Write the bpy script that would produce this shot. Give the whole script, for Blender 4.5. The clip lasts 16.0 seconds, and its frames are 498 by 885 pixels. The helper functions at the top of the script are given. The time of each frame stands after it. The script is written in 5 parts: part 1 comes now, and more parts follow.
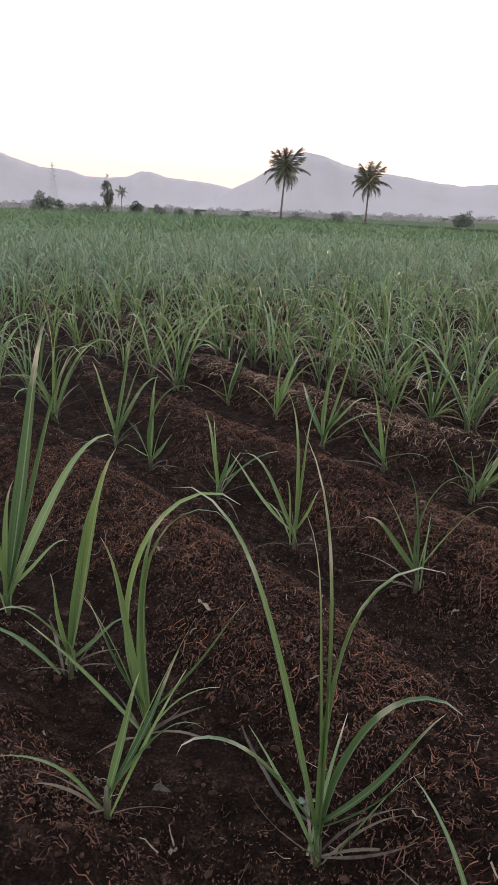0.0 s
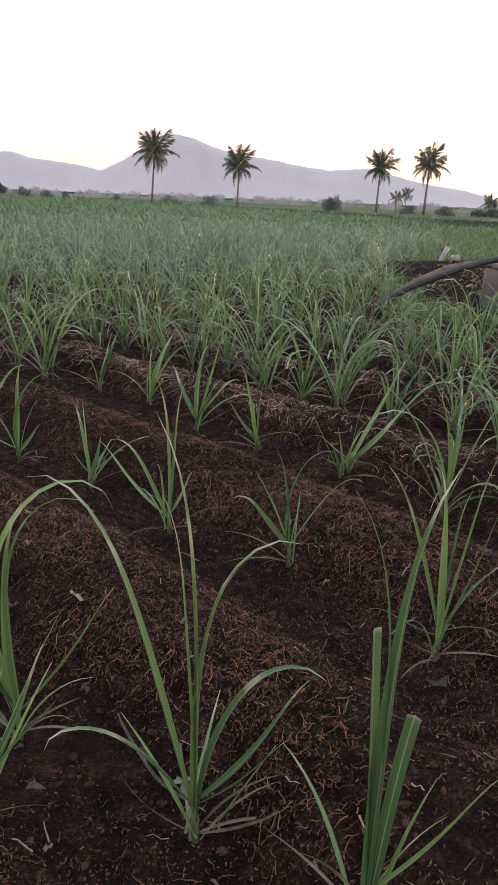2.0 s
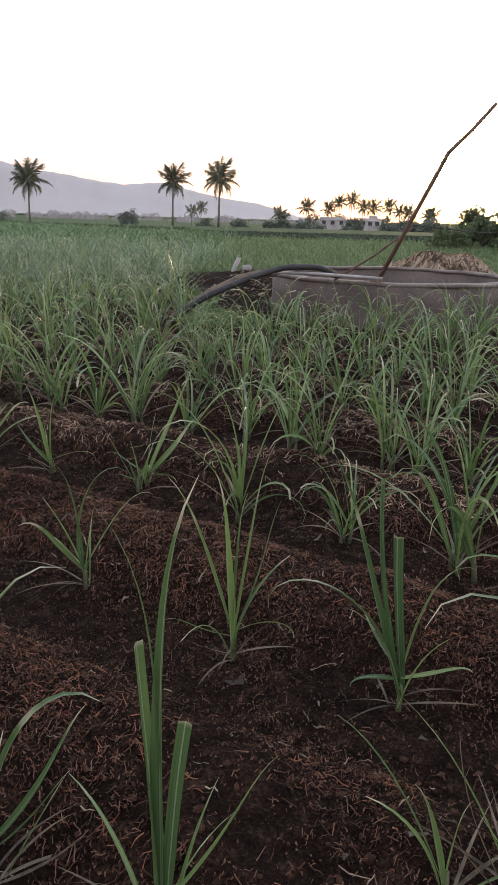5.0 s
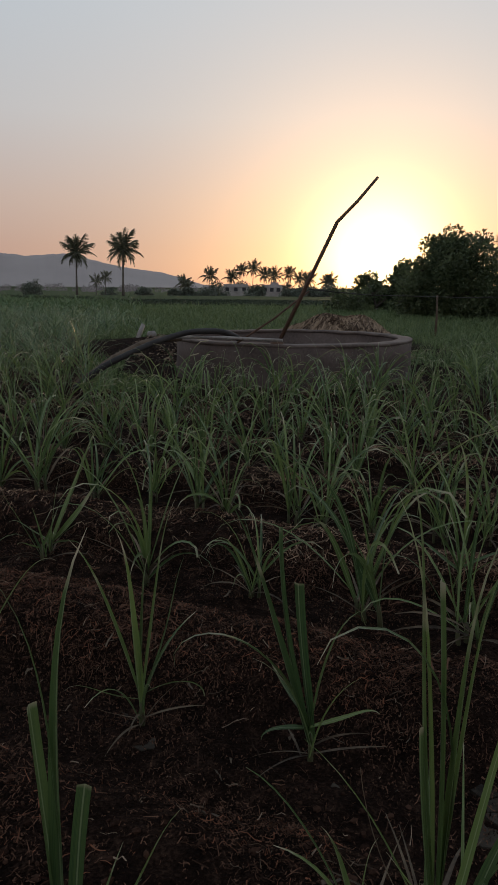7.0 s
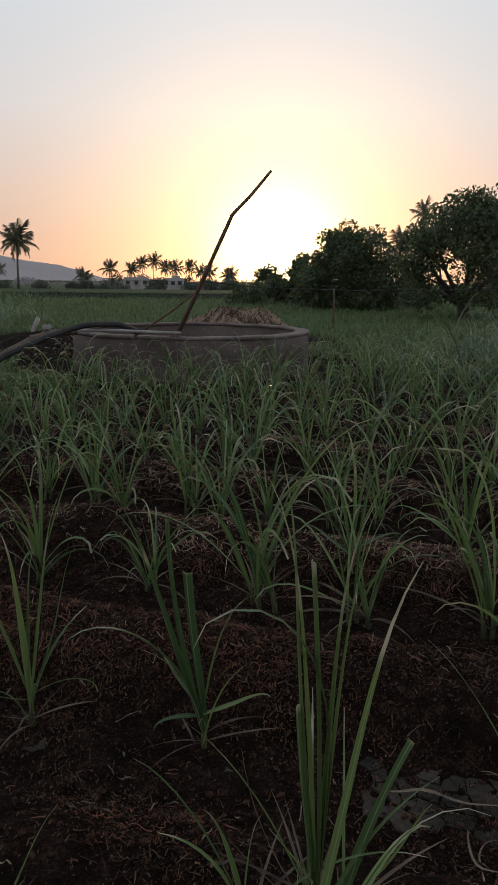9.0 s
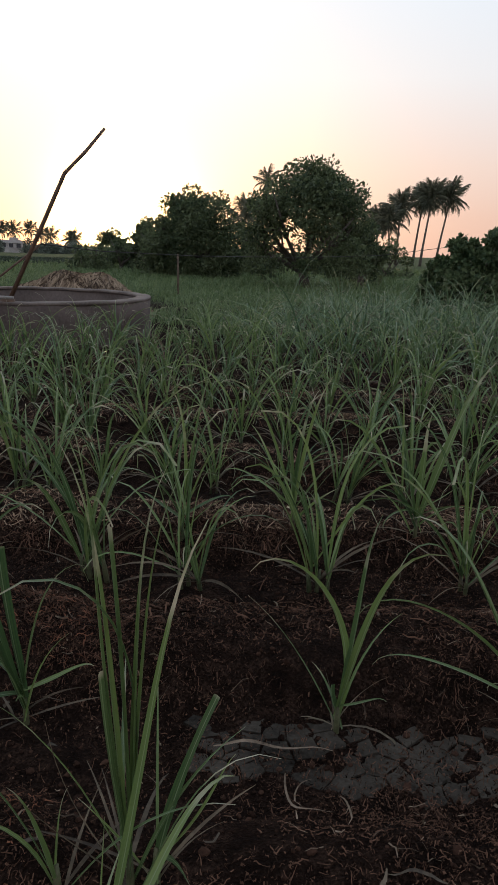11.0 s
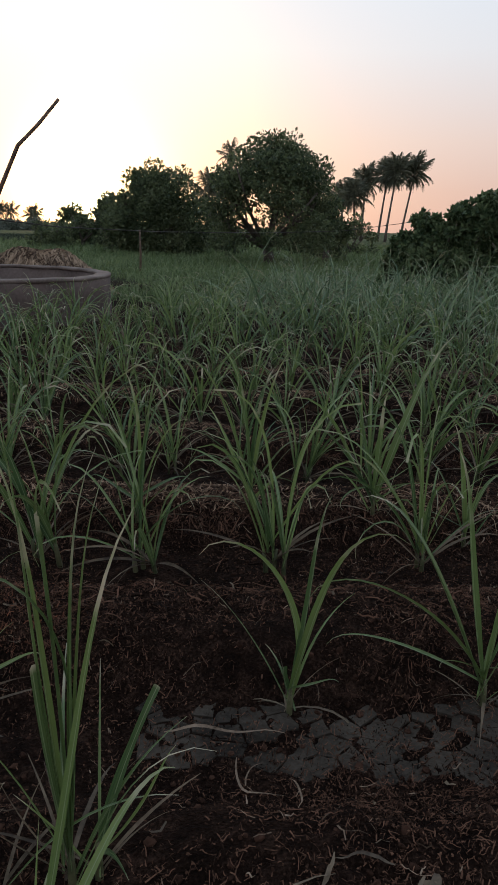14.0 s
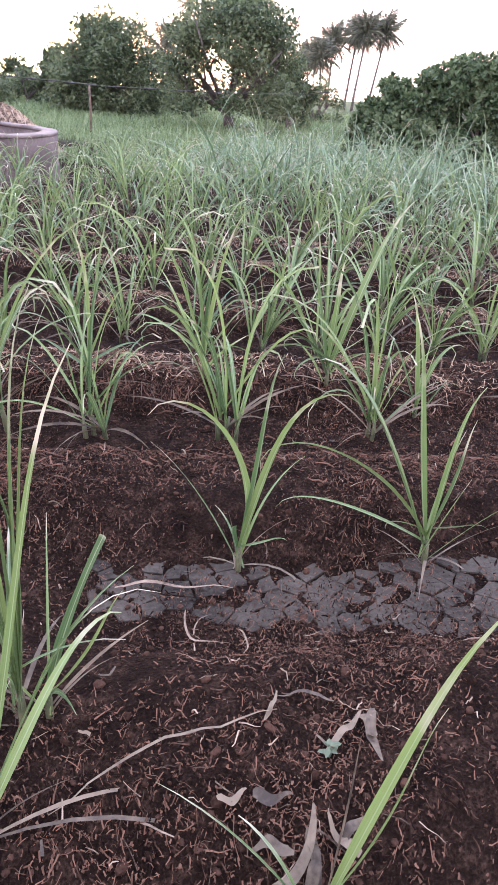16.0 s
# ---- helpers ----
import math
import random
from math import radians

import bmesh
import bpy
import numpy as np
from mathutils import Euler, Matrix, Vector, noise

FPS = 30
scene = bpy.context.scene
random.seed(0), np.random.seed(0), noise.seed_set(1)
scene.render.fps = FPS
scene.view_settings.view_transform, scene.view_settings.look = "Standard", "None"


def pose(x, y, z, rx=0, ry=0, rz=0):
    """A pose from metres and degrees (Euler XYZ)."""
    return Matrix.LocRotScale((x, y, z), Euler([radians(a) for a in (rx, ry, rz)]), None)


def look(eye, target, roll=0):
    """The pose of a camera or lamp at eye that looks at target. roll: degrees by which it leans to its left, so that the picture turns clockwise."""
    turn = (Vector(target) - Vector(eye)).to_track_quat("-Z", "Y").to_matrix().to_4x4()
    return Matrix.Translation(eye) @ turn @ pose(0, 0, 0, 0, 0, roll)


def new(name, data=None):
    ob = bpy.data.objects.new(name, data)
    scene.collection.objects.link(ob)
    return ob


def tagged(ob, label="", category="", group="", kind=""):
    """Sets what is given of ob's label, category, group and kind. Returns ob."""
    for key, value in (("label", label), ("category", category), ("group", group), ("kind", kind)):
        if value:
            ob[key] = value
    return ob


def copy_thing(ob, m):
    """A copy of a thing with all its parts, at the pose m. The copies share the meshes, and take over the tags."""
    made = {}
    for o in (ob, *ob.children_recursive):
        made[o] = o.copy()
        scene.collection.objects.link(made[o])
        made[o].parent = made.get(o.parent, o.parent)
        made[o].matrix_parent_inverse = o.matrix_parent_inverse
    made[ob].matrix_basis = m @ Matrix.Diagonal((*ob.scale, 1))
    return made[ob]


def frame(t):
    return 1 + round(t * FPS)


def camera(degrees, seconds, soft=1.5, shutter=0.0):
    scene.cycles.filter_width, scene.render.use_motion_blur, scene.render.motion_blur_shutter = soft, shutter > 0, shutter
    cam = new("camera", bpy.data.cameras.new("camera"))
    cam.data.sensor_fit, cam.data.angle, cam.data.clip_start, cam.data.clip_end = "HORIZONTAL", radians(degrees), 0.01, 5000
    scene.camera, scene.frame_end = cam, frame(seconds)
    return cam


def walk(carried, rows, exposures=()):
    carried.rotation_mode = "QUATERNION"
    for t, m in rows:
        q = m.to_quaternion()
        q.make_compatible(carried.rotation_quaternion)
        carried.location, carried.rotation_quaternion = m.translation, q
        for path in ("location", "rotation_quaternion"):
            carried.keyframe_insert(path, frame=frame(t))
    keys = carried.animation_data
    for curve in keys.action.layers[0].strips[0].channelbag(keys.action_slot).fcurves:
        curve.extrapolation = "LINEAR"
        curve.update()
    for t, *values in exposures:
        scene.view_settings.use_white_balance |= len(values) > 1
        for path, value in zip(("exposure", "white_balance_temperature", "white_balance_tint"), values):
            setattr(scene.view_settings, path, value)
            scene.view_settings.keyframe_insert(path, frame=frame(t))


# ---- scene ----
cam = camera(38.2, 16.0)
PATH = [
    (0, (0.51, 0.011, 1.328), (0.256, 1.897, 0.713), 2.0),
    (0.5, (0.529, 0.007, 1.326), (0.377, 1.899, 0.696), 2.5),
    (1, (0.551, 0.011, 1.322), (0.49, 1.907, 0.688), 2.2),
    (1.5, (0.561, 0.015, 1.319), (0.589, 1.909, 0.677), 2.4),
    (2, (0.565, 0.016, 1.321), (0.635, 1.908, 0.677), 2.3),
    (2.5, (0.582, 0.012, 1.325), (0.69, 1.903, 0.683), 2.0),
    (3, (0.604, 0.01, 1.325), (0.795, 1.89, 0.672), 1.7),
    (3.5, (0.635, 0.001, 1.333), (0.975, 1.872, 0.714), 2.0),
    (4, (0.655, -0.011, 1.34), (1.094, 1.844, 0.735), 1.9),
    (4.5, (0.677, -0.008, 1.334), (1.183, 1.83, 0.729), 1.9),
    (5, (0.69, -0.009, 1.332), (1.252, 1.815, 0.736), 1.5),
    (5.2, (0.698, -0.013, 1.329), (1.28, 1.805, 0.732), 1.5),
    (7.3, (0.728, -0.066, 1.317), (1.547, 1.716, 0.926), 0.6),
    (7.5, (0.738, -0.065, 1.316), (1.564, 1.718, 0.945), 0.9),
    (8, (0.748, -0.078, 1.314), (1.645, 1.681, 0.995), 1.3),
    (8.2, (0.752, -0.082, 1.313), (1.678, 1.656, 0.967), 1.3),
    (10.5, (0.822, -0.133, 1.297), (2.062, 1.351, 0.786), 0.9),
    (11, (0.857, -0.145, 1.295), (2.199, 1.246, 0.78), 1.9),
    (11.5, (0.884, -0.152, 1.295), (2.291, 1.17, 0.774), 1.9),
    (12, (0.902, -0.151, 1.292), (2.343, 1.138, 0.78), 3.0),
    (12.5, (0.926, -0.153, 1.296), (2.407, 1.085, 0.775), 2.3),
    (13, (0.936, -0.152, 1.29), (2.434, 1.057, 0.748), 2.5),
    (13.5, (0.931, -0.152, 1.291), (2.318, 1.172, 0.722), 1.8),
    (14, (0.932, -0.15, 1.291), (2.325, 1.165, 0.719), 1.8),
    (14.5, (0.934, -0.153, 1.288), (2.329, 1.154, 0.701), 2.6),
    (15, (0.947, -0.151, 1.287), (2.345, 1.151, 0.693), 1.9),
    (15.5, (0.968, -0.145, 1.257), (2.384, 1.07, 0.538), 2.9),
    (16, (0.96, -0.149, 1.222), (2.356, 0.988, 0.35), 4.1),
]
EXPOSURES = [(0, 1.32, 6550, 19), (3, 1.38, 6550, 19), (5, 1.24, 6550, 19), (5.4, 0.95, 6550, 17), (7.1, -0.52, 6600, 14), (8.2, -0.52, 6600, 14), (9.2, -0.12, 6500, 14), (10.3, 0.22, 6450, 14),
             (12.5, 0.03, 6350, 14), (14.5, 0.17, 6300, 14), (15, 0.45, 6350, 16), (15.5, 1.25, 6300, 23), (16, 2.72, 6050, 36)]
walk(cam, [(t, look(e, g, r)) for t, e, g, r in PATH], EXPOSURES)

# ---- light: the sky just after sunrise, a hazy low sun ----
SUN_AZ, SUN_EL = 34.0, 1.9          # degrees from +y towards +x, and above the horizon
sun_way = Vector((math.sin(radians(SUN_AZ)) * math.cos(radians(SUN_EL)),
                  math.cos(radians(SUN_AZ)) * math.cos(radians(SUN_EL)), math.sin(radians(SUN_EL))))


def make_world():
    world = bpy.data.worlds.new("dawn_sky")
    scene.world = world
    world.use_nodes = True
    nt = world.node_tree
    nt.nodes.clear()
    N, L = nt.nodes.new, nt.links.new
    out, bg = N("ShaderNodeOutputWorld"), N("ShaderNodeBackground")
    sky = N("ShaderNodeTexSky")
    sky.sky_type, sky.sun_disc = "NISHITA", False
    sky.sun_elevation, sky.sun_rotation = radians(SUN_EL + 2.0), radians(SUN_AZ)
    sky.air_density, sky.dust_density, sky.ozone_density, sky.altitude = 1.0, 2.0, 1.5, 500
    # hazy veil: bright and pale overall, peach towards the horizon
    tc, sep = N("ShaderNodeTexCoord"), N("ShaderNodeSeparateXYZ")
    L(tc.outputs["Generated"], sep.inputs[0])
    ramp = N("ShaderNodeValToRGB")
    cr = ramp.color_ramp
    stops = [(0.0, (0.48, 0.325, 0.31)), (0.05, (0.53, 0.37, 0.345)), (0.11, (0.60, 0.485, 0.45)), (0.21, (0.62, 0.65, 0.67)),
             (0.36, (0.61, 0.73, 0.81)), (1.0, (0.44, 0.55, 0.68))]
    while len(cr.elements) < len(stops):
        cr.elements.new(0.5)
    for e, (p, c) in zip(cr.elements, stops):
        e.position, e.color = p, (*c, 1)
    L(sep.outputs["Z"], ramp.inputs["Fac"])
    # aureole of the hazy sun
    dot = N("ShaderNodeVectorMath")
    dot.operation = "DOT_PRODUCT"
    nrm = N("ShaderNodeVectorMath")
    nrm.operation = "NORMALIZE"
    L(tc.outputs["Generated"], nrm.inputs[0])
    L(nrm.outputs[0], dot.inputs[0])
    dot.inputs[1].default_value = sun_way
    total = None

    def add(a, b):
        m = N("ShaderNodeMix")
        m.data_type, m.blend_type = "RGBA", "ADD"
        m.inputs["Factor"].default_value = 1
        L(a, m.inputs["A"])
        L(b, m.inputs["B"])
        return m.outputs["Result"]

    def scaled(col, k):
        m = N("ShaderNodeVectorMath")
        m.operation = "SCALE"
        L(col, m.inputs[0])
        if isinstance(k, float):
            m.inputs["Scale"].default_value = k
        else:
            L(k, m.inputs["Scale"])
        return m.outputs[0]

    total = add(scaled(sky.outputs[0], SKY_GAIN), scaled(ramp.outputs[0], VEIL_GAIN))
    clampd = N("ShaderNodeMath")
    clampd.operation = "MAXIMUM"
    L(dot.outputs["Value"], clampd.inputs[0])
    clampd.inputs[1].default_value = 0.0
    for power, gain, col in AUREOLE:
        pw = N("ShaderNodeMath")
        pw.operation = "POWER"
        L(clampd.outputs[0], pw.inputs[0])
        pw.inputs[1].default_value = power
        rgb = N("ShaderNodeRGB")
        rgb.outputs[0].default_value = (*[c * gain for c in col], 1)
        total = add(total, scaled(rgb.outputs[0], pw.outputs[0]))
    L(total, bg.inputs["Color"])
    bg.inputs["Strength"].default_value = 1.0
    L(bg.outputs[0], out.inputs[0])


SKY_GAIN, VEIL_GAIN = 0.02, 1.0
AUREOLE = [(9, 0.24, (1.0, 0.66, 0.34)), (60, 0.85, (1.0, 0.54, 0.19)), (400, 3.6, (1.0, 0.74, 0.36)), (6000, 12.0, (1.0, 0.85, 0.5))]
make_world()
sun = new("sun", bpy.data.lights.new("sun", "SUN"))
sun.data.energy, sun.data.angle, sun.data.color = 0.6, radians(2.0), (1.0, 0.62, 0.32)
sun.matrix_world = look((0, 0, 30), Vector((0, 0, 30)) - sun_way)


# ---- materials ----
def material(name):
    m = bpy.data.materials.new(name)
    m.use_nodes = True
    nt = m.node_tree
    return m, nt, nt.nodes["Principled BSDF"]


def mottled(name, dark, light, scale=8.0, rough=0.9, bump=0.3, fine=60.0, islands=0.0, objects=0.0, stretch=(1, 1, 1), translucent=0.0, metal=0.0, spec=0.3, depth=0.01):
    """A surface whose colour wanders between two tones at two scales, with fine relief."""
    m, nt, p = material(name)
    N, L = nt.nodes.new, nt.links.new
    geo, mp = N("ShaderNodeNewGeometry"), N("ShaderNodeMapping")
    mp.inputs["Scale"].default_value = stretch
    L(geo.outputs["Position"], mp.inputs["Vector"])
    big, small = N("ShaderNodeTexNoise"), N("ShaderNodeTexNoise")
    big.inputs["Scale"].default_value, small.inputs["Scale"].default_value = scale, fine
    big.inputs["Detail"].default_value, small.inputs["Detail"].default_value = 4, 3
    L(mp.outputs[0], big.inputs["Vector"])
    L(mp.outputs[0], small.inputs["Vector"])
    a = N("ShaderNodeMath")
    a.operation = "MULTIPLY_ADD"
    L(small.outputs["Fac"], a.inputs[0])
    a.inputs[1].default_value = 0.5
    L(big.outputs["Fac"], a.inputs[2])
    fac = a.outputs[0]
    info = N("ShaderNodeObjectInfo")
    for amount, src in ((islands, geo.outputs["Random Per Island"]), (objects, info.outputs["Random"])):
        if amount:
            b = N("ShaderNodeMath")
            b.operation = "MULTIPLY_ADD"
            L(src, b.inputs[0])
            b.inputs[1].default_value = amount
            L(fac, b.inputs[2])
            c = N("ShaderNodeMath")
            c.operation = "SUBTRACT"
            L(b.outputs[0], c.inputs[0])
            c.inputs[1].default_value = amount / 2
            fac = c.outputs[0]
    ramp = N("ShaderNodeValToRGB")
    ramp.color_ramp.elements[0].position, ramp.color_ramp.elements[0].color = 0.48, (*dark, 1)
    ramp.color_ramp.elements[1].position, ramp.color_ramp.elements[1].color = 1.02, (*light, 1)
    L(fac, ramp.inputs[0])
    L(ramp.outputs[0], p.inputs["Base Color"])
    p.inputs["Roughness"].default_value, p.inputs["Metallic"].default_value = rough, metal
    p.inputs["Specular IOR Level"].default_value = spec
    if bump:
        bn = N("ShaderNodeBump")
        bn.inputs["Strength"].default_value, bn.inputs["Distance"].default_value = bump, depth
        L(fac, bn.inputs["Height"])
        L(bn.outputs[0], p.inputs["Normal"])
    if translucent:
        tr, mix = N("ShaderNodeBsdfTranslucent"), N("ShaderNodeMixShader")
        L(ramp.outputs[0], tr.inputs["Color"])
        mix.inputs[0].default_value = translucent
        L(p.outputs[0], mix.inputs[1])
        L(tr.outputs[0], mix.inputs[2])
        L(mix.outputs[0], nt.nodes["Material Output"].inputs[0])
    return m


def leaf_blade(name, dark, light, rib, dry, gloss=0.45, translucent=0.4):
    """A cane leaf: pale midrib, fine streaks along the blade, a dry tip, each leaf of its own tone."""
    m, nt, p = material(name)
    N, L = nt.nodes.new, nt.links.new
    uv, sep = N("ShaderNodeUVMap"), N("ShaderNodeSeparateXYZ")
    L(uv.outputs[0], sep.inputs[0])
    mp, noi = N("ShaderNodeMapping"), N("ShaderNodeTexNoise")
    mp.inputs["Scale"].default_value = (26, 1.5, 1)
    L(uv.outputs[0], mp.inputs[0])
    L(mp.outputs[0], noi.inputs[0])
    noi.inputs["Scale"].default_value, noi.inputs["Detail"].default_value = 1.0, 3
    geo, info = N("ShaderNodeNewGeometry"), N("ShaderNodeObjectInfo")

    def math_(op, a, b):
        n = N("ShaderNodeMath")
        n.operation, n.use_clamp = op, False
        for i, v in enumerate((a, b)):
            if isinstance(v, (int, float)):
                n.inputs[i].default_value = v
            else:
                L(v, n.inputs[i])
        return n.outputs[0]

    tone = math_("ADD", math_("MULTIPLY", noi.outputs["Fac"], 0.6), math_("MULTIPLY", math_("FRACT", math_("ADD", geo.outputs["Random Per Island"], info.outputs["Random"]), 0), 0.55))
    r1 = N("ShaderNodeValToRGB")
    r1.color_ramp.elements[0].position, r1.color_ramp.elements[0].color = 0.2, (*dark, 1)
    r1.color_ramp.elements[1].position, r1.color_ramp.elements[1].color = 0.85, (*light, 1)
    L(tone, r1.inputs[0])
    # midrib
    off = math_("ABSOLUTE", math_("SUBTRACT", sep.outputs["X"], 0.5), 0)
    near = math_("LESS_THAN", off, 0.055)
    mx = N("ShaderNodeMix")
    mx.data_type = "RGBA"
    L(math_("MULTIPLY", near, 0.4), mx.inputs["Factor"])
    L(r1.outputs[0], mx.inputs["A"])
    mx.inputs["B"].default_value = (*rib, 1)
    # dry tips and stray dry patches
    spot = N("ShaderNodeTexNoise")
    spot.inputs["Scale"].default_value = 9
    L(geo.outputs["Position"], spot.inputs["Vector"])
    d = math_("ADD", math_("MULTIPLY", sep.outputs["Y"], 0.55), math_("MULTIPLY", spot.outputs["Fac"], 0.75))
    r2 = N("ShaderNodeValToRGB")
    r2.color_ramp.elements[0].position, r2.color_ramp.elements[0].color = 0.80, (0, 0, 0, 1)
    r2.color_ramp.elements[1].position, r2.color_ramp.elements[1].color = 1.0, (1, 1, 1, 1)
    L(d, r2.inputs[0])
    m2 = N("ShaderNodeMix")
    m2.data_type = "RGBA"
    L(r2.outputs[0], m2.inputs["Factor"])
    L(mx.outputs["Result"], m2.inputs["A"])
    m2.inputs["B"].default_value = (*dry, 1)
    col = m2.outputs["Result"]
    L(col, p.inputs["Base Color"])
    p.inputs["Roughness"].default_value, p.inputs["Specular IOR Level"].default_value = gloss, 0.5
    bn = N("ShaderNodeBump")
    bn.inputs["Strength"].default_value, bn.inputs["Distance"].default_value = 0.25, 0.002
    L(noi.outputs["Fac"], bn.inputs["Height"])
    L(bn.outputs[0], p.inputs["Normal"])
    tr, mix = N("ShaderNodeBsdfTranslucent"), N("ShaderNodeMixShader")
    L(col, tr.inputs["Color"])
    mix.inputs[0].default_value = translucent
    L(p.outputs[0], mix.inputs[1])
    L(tr.outputs[0], mix.inputs[2])
    L(mix.outputs[0], nt.nodes["Material Output"].inputs[0])
    return m


ROW_U, PITCH = 2.2, 1.05        # a furrow's middle and the distance from furrow to furrow, across the rows
S2 = math.sqrt(0.5)


def ground_material():
    """Dark crumbly soil with rotting straw on the ridges, grey dried mud in the furrows, green turf past the field."""
    m, nt, p = material("field_soil")
    N, L = nt.nodes.new, nt.links.new
    geo, sep = N("ShaderNodeNewGeometry"), N("ShaderNodeSeparateXYZ")
    L(geo.outputs["Position"], sep.inputs[0])

    def math_(op, a, b=0.0, c=None):
        n = N("ShaderNodeMath")
        n.operation = op
        for i, v in enumerate((a, b, c)):
            if v is None:
                continue
            if isinstance(v, (int, float)):
                n.inputs[i].default_value = v
            else:
                L(v, n.inputs[i])
        return n.outputs[0]

    def noise_(scale, detail=4, rough=0.6):
        n = N("ShaderNodeTexNoise")
        n.inputs["Scale"].default_value, n.inputs["Detail"].default_value, n.inputs["Roughness"].default_value = scale, detail, rough
        L(geo.outputs["Position"], n.inputs["Vector"])
        return n.outputs["Fac"]

    def ramp_(fac, *stops):
        r = N("ShaderNodeValToRGB")
        while len(r.color_ramp.elements) < len(stops):
            r.color_ramp.elements.new(0.5)
        for e, (pos, c) in zip(r.color_ramp.elements, stops):
            e.position, e.color = pos, (*c, 1)
        L(fac, r.inputs[0])
        return r.outputs[0]

    def mix_(f, a, b):
        n = N("ShaderNodeMix")
        n.data_type = "RGBA"
        L(f, n.inputs["Factor"])
        L(a, n.inputs["A"])
        L(b, n.inputs["B"])
        return n.outputs["Result"]

    coarse, mid, fine = noise_(1.3, 3), noise_(14, 5), noise_(110, 3)
    crumb = math_("MULTIPLY_ADD", fine, 0.6, math_("MULTIPLY", mid, 0.7))
    soil = ramp_(crumb, (0.45, (0.0046, 0.0022, 0.0015)), (0.66, (0.0165, 0.0083, 0.0057)), (0.98, (0.085, 0.046, 0.031)))
    mud = ramp_(crumb, (0.35, (0.010, 0.0065, 0.0050)), (0.9, (0.048, 0.033, 0.026)))
    u = math_("MULTIPLY", math_("ADD", sep.outputs["X"], sep.outputs["Y"]), S2)
    wave = math_("COSINE", math_("MULTIPLY", math_("SUBTRACT", u, ROW_U), 2 * math.pi / PITCH))
    wet = math_("ADD", wave, math_("MULTIPLY", math_("SUBTRACT", coarse, 0.5), 2.2))
    wetf = ramp_(wet, (1.15, (0, 0, 0)), (1.45, (1, 1, 1)))
    near = mix_(wetf, soil, mud)
    turf = ramp_(math_("MULTIPLY_ADD", mid, 0.5, math_("MULTIPLY", noise_(0.35, 4), 0.6)), (0.35, (0.030, 0.045, 0.020)), (0.75, (0.080, 0.105, 0.050)))
    far = math_("POWER", math_("ADD", math_("POWER", sep.outputs["X"], 2.0), math_("POWER", sep.outputs["Y"], 2.0)), 0.5)
    farf = ramp_(math_("DIVIDE", math_("ADD", far, math_("MULTIPLY", noise_(0.5, 4), 8.0)), 100.0), (0.20, (0, 0, 0)), (0.26, (1, 1, 1)))
    L(mix_(farf, near, turf), p.inputs["Base Color"])
    p.inputs["Roughness"].default_value, p.inputs["Specular IOR Level"].default_value = 0.95, 0.05
    bn = N("ShaderNodeBump")
    bn.inputs["Strength"].default_value, bn.inputs["Distance"].default_value = 1.0, 0.05
    L(crumb, bn.inputs["Height"])
    L(bn.outputs[0], p.inputs["Normal"])
    return m


M_SOIL = ground_material()
# the dry tone is paled so that cut tips carry reflected light as well
M_LEAF = leaf_blade("cane_leaf", (0.030, 0.070, 0.029), (0.185, 0.250, 0.078), (0.38, 0.43, 0.27), (0.46, 0.40, 0.28), 0.30, 0.34)
M_LEAF_FIELD = leaf_blade("field_cane_leaf", (0.042, 0.085, 0.041), (0.210, 0.280, 0.138), (0.36, 0.40, 0.28), (0.36, 0.29, 0.19), 0.38, 0.32)
M_DRYLEAF = mottled("dry_cane_leaf", (0.042, 0.029, 0.020), (0.185, 0.135, 0.090), 12, 0.7, 0.3, 80, islands=0.5, objects=0.4, translucent=0.2)
M_STALK = mottled("cane_shoot", (0.035, 0.045, 0.018), (0.12, 0.11, 0.055), 15, 0.55, 0.2, 90, objects=0.3)
M_STRAW = mottled("rotting_straw", (0.0075, 0.0036, 0.0025), (0.135, 0.068, 0.043), 5, 0.8, 0.3, 90, islands=0.75, spec=0.06)
M_RED = mottled("reddish_straw", (0.020, 0.0075, 0.0045), (0.210, 0.085, 0.048), 4, 0.8, 0.3, 90, islands=0.8, spec=0.06)
M_RIDGE = mottled("weathered_ridge_straw", (0.055, 0.033, 0.022), (0.36, 0.235, 0.155), 4, 0.8, 0.3, 90, islands=0.7, spec=0.06)
M_PALE = mottled("pale_straw", (0.035, 0.022, 0.015), (0.27, 0.19, 0.135), 5, 0.75, 0.3, 90, islands=0.6, spec=0.06)
M_THATCH = mottled("weathered_thatch", (0.060, 0.038, 0.027), (0.34, 0.24, 0.165), 3, 0.85, 0.5, 40, islands=0.7, spec=0.06)
M_WEED = mottled("weed_leaf", (0.055, 0.075, 0.040), (0.15, 0.175, 0.105), 20, 0.5, 0.2, 90, islands=0.3, translucent=0.25)
M_CLOD = mottled("soil_clod", (0.010, 0.0048, 0.0032), (0.065, 0.032, 0.021), 20, 0.95, 0.6, 140, islands=0.4, spec=0.06)
M_PLATE = mottled("dried_mud", (0.0135, 0.0102, 0.0077), (0.070, 0.055, 0.042), 6, 0.7, 0.9, 60, objects=0.05, depth=0.014, spec=0.09)
M_CONCRETE = mottled("weathered_concrete", (0.045, 0.031, 0.026), (0.135, 0.098, 0.085), 1.6, 0.9, 0.5, 30)
M_RIM = mottled("pale_rim", (0.070, 0.050, 0.043), (0.20, 0.155, 0.135), 3, 0.85, 0.3, 40)
M_IRON = mottled("rusty_iron", (0.06, 0.034, 0.022), (0.17, 0.10, 0.068), 9, 0.7, 0.3, 60, metal=0.3)
